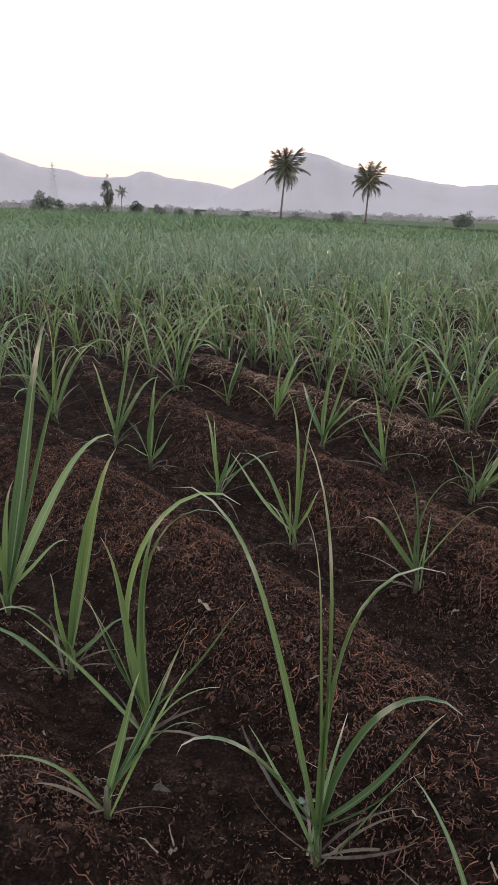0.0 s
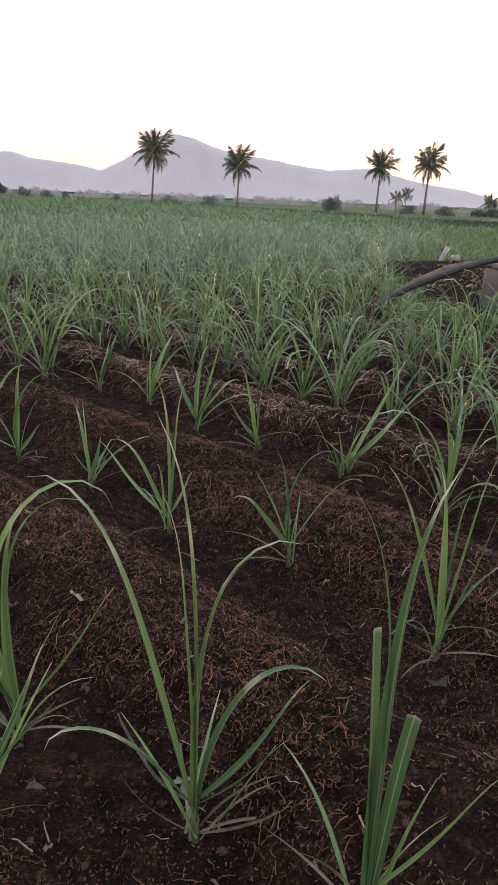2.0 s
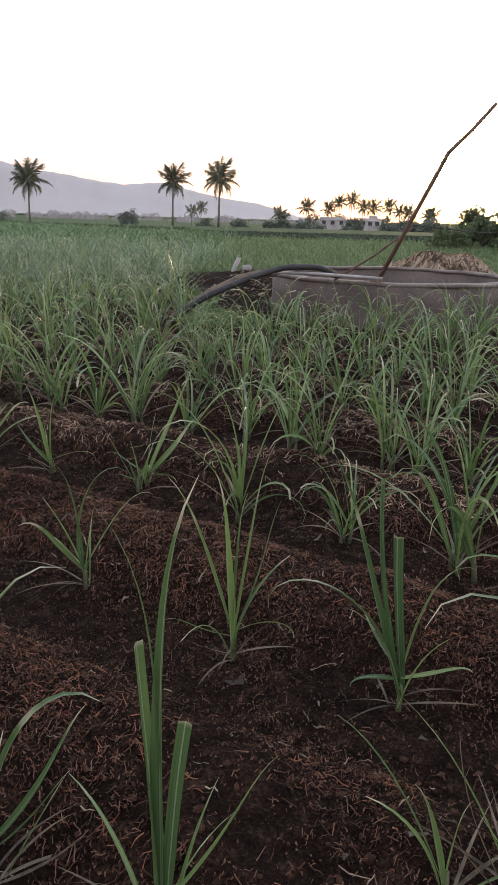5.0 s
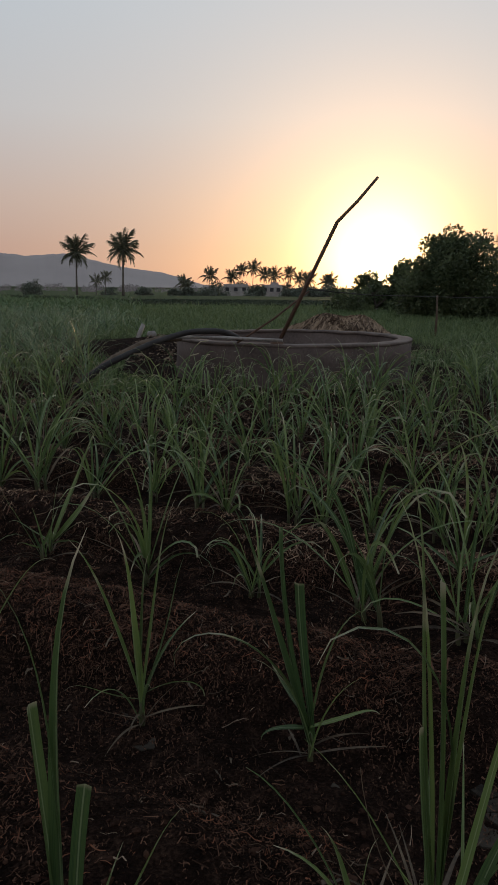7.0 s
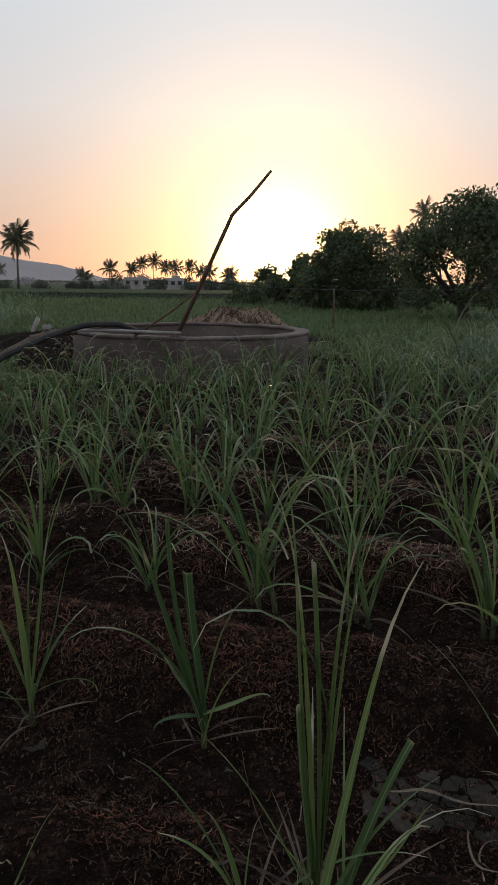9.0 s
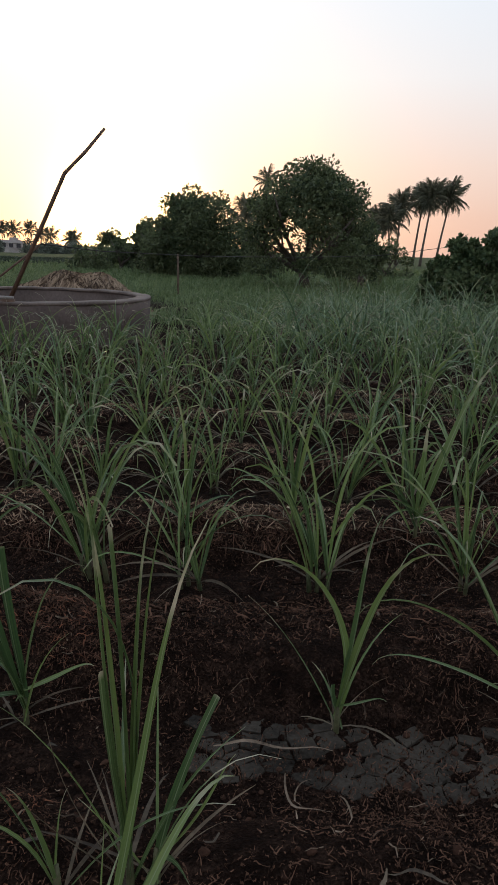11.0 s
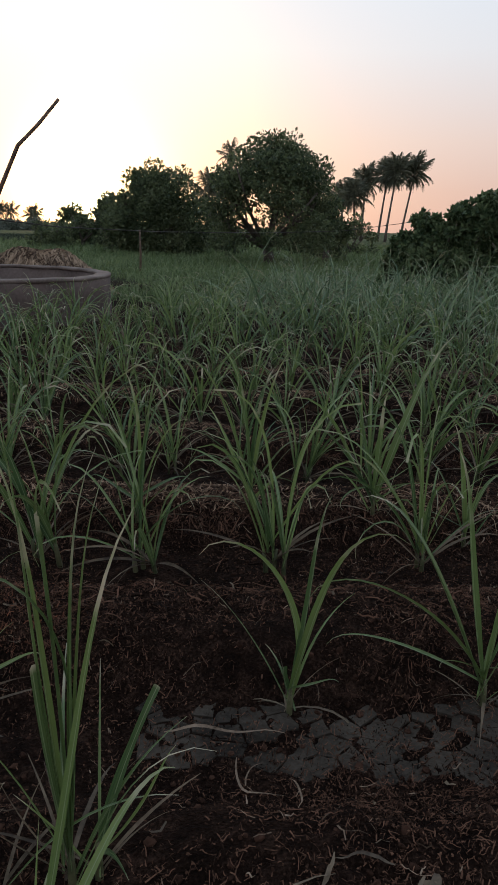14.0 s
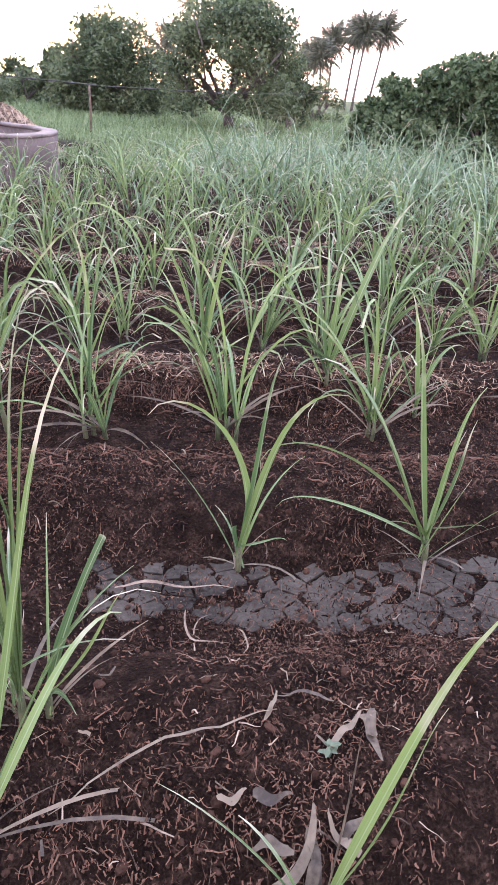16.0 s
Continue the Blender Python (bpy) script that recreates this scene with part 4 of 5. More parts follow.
def hero_plant(foot, leaves, label, shoot=0.16, dry=()):
    """A plant placed by hand. leaves: azimuth, length, lean, curl, width, power, cut, twist."""
    x, y = foot
    plant = new("sugar_cane_plant")
    plant.location = (x, y, ground_z(x, y) - 0.01)
    part("shoot", shoot_mesh(shoot * 0.75, 0.0, 0.009), plant)
    for k, (az, ln, lean, curl, w, power, cut, twist) in enumerate(leaves):
        tip = 0 if cut else (95 if lean + curl > 22 else 25)
        v, f, uv = leaf_strip((0.004 * (k % 3 - 1), 0.004 * (k % 2), 0.05 + 0.012 * k), az, ln * (1.05 if tip > 50 else 1), lean, curl, w * (1.18 if lean < 50 else 0.7), 16, power, cut, twist * 0.6, roll=(22, -30, 40, -18)[k % 4], droop=tip)
        if cut:
            uv = uv * np.array([1.0, 0.45])
            uv[-3:, 1] = 1.0          # pale end of a cut blade: withered, with reflected light put into its colour
        part("leaf", blade_mesh((v, f, uv), M_LEAF), plant)
    more = random.Random(round(x * 1000) + round(y * 917))
    for k in range(3):
        part("leaf", blade_mesh(leaf_strip((more.gauss(0, 0.012), more.gauss(0, 0.012), 0.03), more.uniform(0, 360), more.uniform(0.22, 0.48), more.uniform(10, 40), more.uniform(0, 70), more.uniform(0.008, 0.015), 9, 1.8, 0, more.uniform(-50, 50), roll=more.uniform(-60, 60)), M_LEAF), plant)
    for k in range(3):
        part("leaf", blade_mesh(leaf_strip((more.gauss(0, 0.012), more.gauss(0, 0.012), 0.02), more.uniform(0, 360), more.uniform(0.15, 0.34), more.uniform(35, 75), more.uniform(20, 70), more.uniform(0.006, 0.012), 8, 1.2, 0, more.uniform(-90, 90)), M_DRYLEAF), plant, "withered brown leaf")
    for az, ln, lean, curl in dry:
        part("leaf", blade_mesh(leaf_strip((0, 0, 0.03), az, ln, lean, curl, 0.008, 9, 1.2, 0, 50), M_DRYLEAF), plant, "withered brown leaf")
    HERO.append((x, y))
    return tagged(plant, label, "sugar cane", "sugar cane plants")


hero_plant((0.526, 1.248), [(166, 0.958, 0, 5, 0.030, 1.7, 0, -40), (10, 0.746, 0, 25, 0.041, 2.6, 0, 35), (342, 0.541, 4, 35, 0.030, 1.1, 0, -40), (155, 0.853, 16, 10, 0.017, 2.6, 0, 15), (194, 0.432, 32, 50, 0.023, 2.6, 0, -40), (345, 0.298, 52, -30, 0.025, 1.1, 0, 15), (348, 0.424, 44, -30, 0.016, 1.1, 0, -20), (196, 0.724, 4, -5, 0.023, 2.6, 0, 15)],
           "tall bright green sugar cane with an arching broad leaf", 0.13, [(348, 0.244, 72, -30), (196, 0.263, 52, -30), (12, 0.234, 72, 45)])
hero_plant((0.050, 1.577), [(212, 0.597, 12, -10, 0.035, 1.1, 0, 15), (1, 0.631, -4, 10, 0.035, 1.1, 0, 15), (6, 0.804, -20, 65, 0.024, 1.1, 0, 15), (356, 0.485, 40, -25, 0.024, 1.7, 0, 15), (205, 0.407, 28, -25, 0.024, 1.7, 0, -20), (0, 0.701, -4, 60, 0.021, 2.6, 0, 35)],
           "young green sugar cane plant in its furrow", 0.13, [(8, 0.251, 72, 85), (34, 0.122, 72, -30)])
hero_plant((0.048, 1.254), [(36, 0.336, 16, -15, 0.022, 2.6, 0, 15), (356, 0.335, 28, 10, 0.017, 1.1, 0, 15), (24, 0.388, 28, -25, 0.014, 2.6, 0, 15)],
           "young green sugar cane plant in its furrow", 0.13, [(214, 0.096, 72, 65)])
hero_plant((-0.245, 1.771), [(24, 0.702, 12, -5, 0.050, 1.1, 0, 35), (19, 0.554, 8, -5, 0.044, 2.6, 0, 15), (20, 0.208, 52, -25, 0.024, 1.7, 0, -20), (190, 0.28, 20, -30, 0.024, 1.1, 0, 15), (219, 0.298, 24, 30, 0.022, 1.1, 0, -40)],
           "young green sugar cane plant in its furrow", 0.13, [(186, 0.273, 72, 100), (22, 0.214, 40, -20)])
hero_plant((-0.601, 2.091), [(53, 1.022, 12, -10, 0.048, 2.6, 0, 35), (38, 0.927, 16, -5, 0.044, 1.7, 0, -20), (53, 0.706, 28, 10, 0.034, 1.1, 0, -20), (6, 0.434, 4, 0, 0.030, 1.1, 0, -20), (35, 0.266, 52, -25, 0.024, 1.7, 0, 35), (197, 0.504, 12, -5, 0.034, 1.7, 0, 15)],
           "young green sugar cane plant in its furrow", 0.13, [(26, 0.209, 72, 160)])
hero_plant((-0.810, 3.904), [(23, 0.781, 12, -10, 0.043, 1.7, 0, -20), (39, 0.493, 20, -5, 0.032, 2.6, 0, -40), (36, 0.449, 28, 5, 0.027, 1.1, 0, -20), (188, 0.453, 16, -10, 0.027, 1.7, 0, -20)],
           "young green sugar cane plant in its furrow", 0.13, [(184, 0.513, 32, -5)])
hero_plant((-0.510, 3.608), [(38, 0.498, 4, -5, 0.035, 1.7, 0, 15), (14, 0.546, -12, 70, 0.022, 1.1, 0, -40), (9, 0.189, 48, -30, 0.030, 1.1, 0, -40), (216, 0.175, 64, -30, 0.022, 1.1, 0, 15)],
           "young green sugar cane plant in its furrow", 0.13, [])
hero_plant((-0.072, 3.271), [(202, 0.426, 8, -5, 0.033, 2.6, 0, 15), (346, 0.229, 20, -30, 0.029, 2.6, 0, 15), (181, 0.148, 44, -30, 0.020, 1.7, 0, -20), (24, 0.192, 64, -30, 0.020, 1.1, 0, 35), (28, 0.188, 48, -30, 0.022, 1.1, 0, -40)],
           "young green sugar cane plant in its furrow", 0.13, [(182, 0.118, 72, -30)])
hero_plant((0.344, 2.789), [(168, 0.656, 0, 5, 0.039, 1.7, 0, 35), (173, 0.438, 24, 0, 0.023, 1.1, 0, 15), (357, 0.61, 4, -5, 0.023, 2.6, 0, -20), (175, 0.432, 52, -30, 0.027, 1.1, 0, -40), (357, 0.22, 36, -30, 0.019, 1.1, 0, 35)],
           "young green sugar cane plant in its furrow", 0.13, [(170, 0.176, 72, 115), (15, 0.131, 72, 40)])
hero_plant((0.831, 2.505), [(166, 0.461, 4, 10, 0.025, 2.6, 0, 15), (356, 0.501, -12, 50, 0.023, 1.1, 0, 35), (197, 0.346, 40, -15, 0.025, 1.1, 0, 35), (13, 0.399, 32, 15, 0.018, 1.7, 0, -40), (151, 0.179, 56, -30, 0.022, 1.1, 0, -40)],
           "young green sugar cane plant in its furrow", 0.13, [(182, 0.276, 72, 170), (176, 0.206, 56, -30)])
hero_plant((0.753, 3.883), [(200, 0.498, 12, -5, 0.041, 1.7, 0, -40), (179, 0.282, 40, -30, 0.023, 2.6, 0, -20), (347, 0.403, 0, 10, 0.020, 1.7, 0, -40), (338, 0.281, 64, 35, 0.020, 1.7, 0, 15)],
           "young green sugar cane plant in its furrow", 0.13, [])
hero_plant((0.058, 4.752), [(19, 0.461, 16, 5, 0.050, 2.6, 0, 35), (13, 0.477, 20, 25, 0.037, 1.1, 0, -20), (4, 0.34, 0, 0, 0.031, 1.1, 0, -20)],
           "young green sugar cane plant in its furrow", 0.13, [(183, 0.364, 36, -30)])
hero_plant((-0.339, 5.110), [(9, 0.502, 20, -5, 0.047, 1.1, 0, -20), (6, 0.355, 16, -5, 0.033, 2.6, 0, -20), (197, 0.132, 72, -30, 0.027, 1.1, 0, 35)],
           "young green sugar cane plant in its furrow", 0.13, [])
hero_plant((0.402, 4.207), [(18, 0.498, 0, 10, 0.038, 1.7, 0, 35), (166, 0.383, 28, -25, 0.033, 2.6, 0, -40), (349, 0.626, 16, -15, 0.033, 2.6, 0, -20), (3, 0.282, 36, -30, 0.033, 1.1, 0, -20), (357, 0.351, 40, -10, 0.027, 1.1, 0, 15)],
           "young green sugar cane plant in its furrow", 0.13, [(347, 0.298, 52, 10)])
hero_plant((1.171, 3.480), [(147, 0.155, 24, -10, 0.037, 1.1, 0, 15), (352, 0.211, 32, -25, 0.033, 1.1, 0, 35), (192, 0.133, 72, -30, 0.028, 1.1, 0, -40)],
           "young green sugar cane plant in its furrow", 0.13, [])
hero_plant((1.227, 3.546), [(349, 0.704, 24, -15, 0.053, 2.6, 0, -40), (346, 0.174, 72, 45, 0.038, 1.1, 0, -20), (341, 0.41, 44, -25, 0.033, 1.7, 0, 35), (184, 0.229, 56, -30, 0.024, 1.7, 0, 15)],
           "young green sugar cane plant in its furrow", 0.13, [])
hero_plant((1.248, 1.920), [(180, 0.621, 4, -5, 0.042, 2.6, 0, -20), (352, 0.693, 8, -5, 0.024, 2.6, 0, 15), (156, 0.593, 16, 5, 0.021, 1.7, 0, 35), (7, 0.484, 28, -25, 0.018, 1.1, 0, -40), (182, 0.25, 72, -30, 0.018, 1.1, 0, 15), (7, 0.275, 72, 75, 0.018, 1.1, 0, -20), (321, 0.48, 4, -5, 0.027, 1.7, 0, -20)],
           "young green sugar cane plant in its furrow", 0.13, [(175, 0.162, 72, -15), (335, 0.206, 64, 25)])
hero_plant((1.654, 1.562), [(166, 0.822, 16, -5, 0.040, 2.6, 0, -20), (158, 0.672, 16, -15, 0.037, 1.1, 0.8, 35), (152, 0.491, 8, -5, 0.032, 1.7, 0.8, 35), (350, 0.45, 8, 25, 0.023, 1.7, 0, -20), (163, 0.597, 20, 90, 0.022, 1.7, 0, -20), (170, 0.163, 72, 25, 0.022, 1.1, 0, -40), (334, 0.201, 72, -25, 0.020, 2.6, 0, 15), (129, 0.23, 48, -30, 0.017, 1.7, 0, 35)],
           "spreading sugar cane with cut upright leaves", 0.13, [(164, 0.182, 72, 35), (330, 0.225, 72, 15)])
hero_plant((0.864, 1.028), [(9, 0.917, 0, 5, 0.036, 2.6, 0, -20), (154, 0.603, 4, 0, 0.028, 1.1, 0.7, 15), (6, 0.431, 4, 5, 0.026, 2.6, 0.8, 35), (191, 0.856, 0, 12, 0.013, 2.6, 0, 35), (327, 0.453, 34, -20, 0.014, 1.1, 0, -40)],
           "upright young sugar cane with torn pale leaf tips", 0.13, [(178, 0.252, 16, 65)])
hero_plant((1.501, 0.816), [(125, 0.725, 0, 5, 0.025, 1.1, 0.8, 15), (150, 0.441, 8, -5, 0.022, 1.7, 0.8, -20), (301, 0.83, 2, 0, 0.026, 1.1, 0, -20), (134, 0.844, 4, 0, 0.020, 1.1, 0, 15), (338, 0.77, 4, 0, 0.014, 1.1, 0, -40), (167, 0.748, -4, 85, 0.016, 2.6, 0, 35), (138, 0.887, 8, -10, 0.011, 1.1, 0, 15)],
           "upright sugar cane with cut pale leaf tips", 0.13, [(140, 0.401, 36, -30), (155, 0.325, 44, -10)])
hero_plant((1.548, 0.795), [(340, 0.384, 12, 15, 0.022, 1.1, 0.5, 35), (302, 0.329, 40, -30, 0.010, 1.1, 0, -40)],
           "young green sugar cane plant in its furrow", 0.13, [(339, 0.263, 40, 30)])
hero_plant((1.386, 0.894), [(166, 0.27, 12, 5, 0.022, 1.7, 0, 15), (332, 0.21, 4, 5, 0.010, 2.6, 0, 35)],
           "young green sugar cane plant in its furrow", 0.13, [])
hero_plant((2.302, 0.952), [(305, 0.647, 8, -10, 0.027, 1.7, 0, 35), (287, 0.667, 12, 25, 0.027, 2.6, 0, -20), (136, 0.617, -12, 75, 0.024, 1.1, 0, 35), (125, 0.081, 24, -25, 0.024, 1.1, 0.7, -20), (302, 0.138, 72, -30, 0.014, 1.7, 0, -20)],
           "small sugar cane beside cracked dried mud", 0.13, [(116, 0.321, 72, 170), (115, 0.394, 72, 170), (309, 0.375, 72, 150)])
hero_plant((2.740, 0.580), [(104, 0.698, 24, 10, 0.035, 1.1, 0, -40), (123, 0.749, 12, -10, 0.030, 1.7, 0, -40), (119, 0.683, 28, 80, 0.027, 1.1, 0, -40), (114, 0.51, 68, 30, 0.021, 1.1, 0, 35), (306, 0.509, 4, 5, 0.021, 2.6, 0, 35), (293, 0.398, 16, -25, 0.021, 1.7, 0, -20), (108, 0.145, 72, 40, 0.014, 1.1, 0, 15), (285, 0.167, 72, -30, 0.024, 1.7, 0, -20)],
           "spreading sugar cane with long drooping leaves", 0.13, [(131, 0.156, 72, 50), (297, 0.171, 72, 80)])
hero_plant((3.528, 1.519), [(132, 0.332, 24, 135, 0.030, 2.6, 0, 15), (125, 0.569, 12, -5, 0.034, 2.6, 0, 35), (317, 0.808, 16, 5, 0.037, 2.6, 0, 15), (325, 0.429, 8, 15, 0.030, 1.1, 0, 35), (128, 0.467, 36, 5, 0.025, 1.7, 0, 35), (297, 0.354, 56, 50, 0.025, 1.1, 0, 15), (316, 0.471, 4, -10, 0.030, 1.7, 0, 15), (147, 0.217, 72, 100, 0.021, 1.1, 0, 15), (284, 0.249, 60, -30, 0.021, 1.1, 0, -40)],
           "young green sugar cane plant in its furrow", 0.13, [(307, 0.307, 72, 85)])
hero_plant((3.154, 1.930), [(142, 0.701, 4, 5, 0.033, 1.7, 0, -20), (302, 0.726, 8, 10, 0.033, 2.6, 0, 15), (118, 0.717, 16, 10, 0.029, 1.1, 0, 15), (142, 0.468, 24, -5, 0.025, 2.6, 0, -40), (292, 0.353, 32, 0, 0.025, 1.1, 0, -20), (125, 0.384, 52, 20, 0.025, 1.7, 0, 15), (304, 0.558, 4, 5, 0.029, 1.1, 0, 15), (332, 0.285, 72, 65, 0.021, 1.1, 0, -40)],
           "young green sugar cane plant in its furrow", 0.13, [(134, 0.233, 72, 45), (323, 0.234, 72, 95)])
hero_plant((2.734, 2.213), [(302, 0.802, 8, 0, 0.037, 1.1, 0, 15), (158, 0.637, -4, 10, 0.037, 1.1, 0, -40), (126, 0.581, 8, 10, 0.029, 1.1, 0, 35), (331, 0.461, 20, 5, 0.024, 1.1, 0, -40), (156, 0.411, 20, 45, 0.024, 1.1, 0, -40), (126, 0.226, 60, -25, 0.032, 2.6, 0, 35), (331, 0.262, 60, 15, 0.024, 1.7, 0, -20)],
           "young green sugar cane plant in its furrow", 0.13, [(147, 0.215, 68, 40)])
hero_plant((3.719, 1.159), [(132, 0.553, 8, 0, 0.034, 1.1, 0, 15), (133, 0.433, 24, 0, 0.025, 1.1, 0, 35), (314, 0.339, 8, 25, 0.025, 1.1, 0, -20), (315, 0.205, 52, 10, 0.021, 1.7, 0, -20), (106, 0.206, 72, 0, 0.021, 1.1, 0, -20)],
           "young green sugar cane plant in its furrow", 0.13, [])
hero_plant((1.636, 0.179), [(308, 0.698, 12, 0, 0.020, 1.1, 0, 35), (316, 0.471, 28, -30, 0.008, 1.1, 0, 35)],
           "young green sugar cane plant in its furrow", 0.13, [(296, 0.439, 4, -5)])
hero_plant((1.317, 0.657), [(360, 0.442, 32, 10, 0.018, 1.7, 0, 15), (325, 0.561, 20, 10, 0.009, 2.6, 0, 35), (341, 0.84, 12, -5, 0.014, 1.1, 0, 15)],
           "young green sugar cane plant in its furrow", 0.13, [(323, 0.667, 72, 115), (338, 0.399, 72, 65)])

VARIANTS = [random_plant(500 + k, 0.80 + 0.06 * (k % 4), 14 + k % 4) for k in range(9)]


def scatter_plants():
    rnd = random.Random(77)
    spots = []
    for row in range(1, 16):
        u = ROW_U + PITCH * (row - 2)
        v = -16.0
        while v < 9.5:
            v += rnd.uniform(0.22, 0.40) if row >= 4 else rnd.uniform(0.40, 0.62)
            x, y = xy_of(u + rnd.gauss(0, 0.06), v)
            az, d = math.degrees(math.atan2(x - 0.74, y + 0.07)), math.hypot(x - 0.74, y + 0.07)
            if not (-32 < az < 78) or d < 1.2 or not in_crop(x, y):
                continue
            if row <= 3 and HERO and min(math.hypot(x - a, y - b) for a, b in HERO) < 0.33:
                continue
            if row <= 2 and -24 < az < 72:
                continue
            spots.append((d, x, y))
    spots.sort()
    return spots


SPOTS = scatter_plants()
used = 0
rnd = random.Random(5)
for d, x, y in SPOTS[:260]:
    src = VARIANTS[used % len(VARIANTS)]
    s = rnd.uniform(0.85, 1.2)
    m = pose(x, y, ground_z(x, y) - 0.01, rnd.gauss(0, 4), rnd.gauss(0, 4), rnd.uniform(0, 360))
    if used < len(VARIANTS):
        src.matrix_basis = m @ Matrix.Scale(s, 4)
    else:
        copy_thing(src, m).scale = (s, s, s)
    used += 1


def strip_library(kinds, segs, width, size, seed, lean=(3, 52), curl=(10, 120), spread=(0.5, 1.1)):
    rnd = random.Random(seed)
    vs = []
    for _ in range(kinds):
        v, f, uv = leaf_strip((0, 0, 0), 0, size * rnd.uniform(*spread), rnd.uniform(*lean), rnd.uniform(*curl), width * rnd.uniform(0.7, 1.2), segs, rnd.uniform(1.3, 2.4), twist=rnd.uniform(-50, 50), across=2, roll=rnd.uniform(-50, 50), droop=rnd.uniform(0, 110))
        vs.append(v)
    return np.array(vs), np.array(f), uv


def strewn(name, x, y, z, scale, library, mat, seed):
    """One mesh of many blades: each place takes a blade of the library, turned about the upright."""
    rng = np.random.default_rng(seed)
    vs, f, uv = library
    n, k = len(x), vs.shape[1]
    pick = vs[rng.integers(0, len(vs), n)] * scale[:, None, None]
    a = rng.uniform(0, 2 * np.pi, n)
    c, s = np.cos(a)[:, None], np.sin(a)[:, None]
    out = np.stack([pick[..., 0] * c - pick[..., 1] * s + x[:, None], pick[..., 0] * s + pick[..., 1] * c + y[:, None], pick[..., 2] + z[:, None]], -1)
    quads = (f[None] + (np.arange(n) * k)[:, None, None]).reshape(-1, 4)
    return new(name, quad_mesh(name, out.reshape(-1, 3), quads, mat, np.tile(uv, (n, 1))))


def crop_mass(name, spots, leaves, segs, width, size, mat, seed, label):
    """Cane past the nearest rows, joined into one mesh."""
    rng = np.random.default_rng(seed)
    p = np.repeat(np.array(spots), leaves, 0)
    k = np.repeat(rng.uniform(0.8, 1.2, len(spots)), leaves)
    x, y = p[:, 0] + rng.normal(0, 0.04, len(p)), p[:, 1] + rng.normal(0, 0.04, len(p))
    ob = strewn(name, x, y, heights(x, y) + 0.03, k, strip_library(240, segs, width, size, seed), mat, seed)
    return tagged(ob, label, "sugar cane", kind="stuff")


crop_mass("sugar_cane_rows", [(x, y) for d, x, y in SPOTS[260:]], 18, 7, 0.017, 0.88, M_LEAF_FIELD, 9, "dense rows of young green sugar cane")


crop_mass("dry_cane_leaves", [(x, y) for d, x, y in SPOTS[40:]], 4, 6, 0.012, 0.62, M_DRYLEAF, 19, "thin withered leaves hanging among the cane")
crop_mass("tall_cane_clumps", [(x, y) for d, x, y in SPOTS if d > 7.5 and 47 < math.degrees(math.atan2(x - 0.74, y + 0.07)) < 78], 9, 6, 0.019, 1.20, M_LEAF_FIELD, 29, "taller dark clumps of cane near the shrubs")


def belt_front(az):
    """How far the low pale crop reaches before the darker belt begins."""
    return 95 - 43 * smoothstep(-14, 12, az)


def far_spots(d0, d1, along, pitch, seed, az0=-38, az1=33):
    rnd = random.Random(seed)
    out = []
    for row in range(int((d1 * 1.1) / pitch) + 2):
        u = ROW_U + pitch * row
        v = -d1
        while v < d1:
            v += along * rnd.uniform(0.6, 1.4)
            x, y = xy_of(u + rnd.gauss(0, 0.1), v)
            az, d = math.degrees(math.atan2(x - 0.74, y + 0.07)), math.hypot(x - 0.74, y + 0.07)
            if d0 <= d < min(d1, belt_front(az) + 1.5) and az0 < az < az1 and in_crop(x, y):
                out.append((x, y))
    return out


inner = [p for p in far_spots(11.0, 30, 0.34, PITCH, 21) if not (uv_of(*p)[0] < ROW_U + PITCH * 13.4 and uv_of(*p)[1] > -16)]
crop_mass("sugar_cane_field", inner, 15, 4, 0.025, 0.86, M_LEAF_FIELD, 10, "wide field of young sugar cane")
crop_mass("sugar_cane_distance", far_spots(30, 98, 0.50, 1.05, 22), 10, 2, 0.07, 0.9, M_FARCROP, 11, "even green cane towards the field's far edge")


# a belt of taller, darker cane at the far edge
def belt(name, a0, d0, a1, d1, deep, h, seed, mat, label, count, w=0.10):
    rng = np.random.default_rng(abs(seed))
    t = rng.random(count)
    az, d = np.radians(a0 + (a1 - a0) * t), d0 + (d1 - d0) * t + rng.uniform(0, deep, count)
    x, y = 0.74 + d * np.sin(az), -0.07 + d * np.cos(az)
    ob = strewn(name, x, y, np.zeros(count), np.ones(count), strip_library(200, 2, w, h, seed, (2, 25), (10, 80)), mat, seed)
    return tagged(ob, label, "sugar cane", kind="stuff")


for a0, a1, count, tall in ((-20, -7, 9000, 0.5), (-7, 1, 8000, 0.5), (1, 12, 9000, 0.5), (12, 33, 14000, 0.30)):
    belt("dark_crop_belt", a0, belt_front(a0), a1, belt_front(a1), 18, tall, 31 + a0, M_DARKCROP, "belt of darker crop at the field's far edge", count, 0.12)


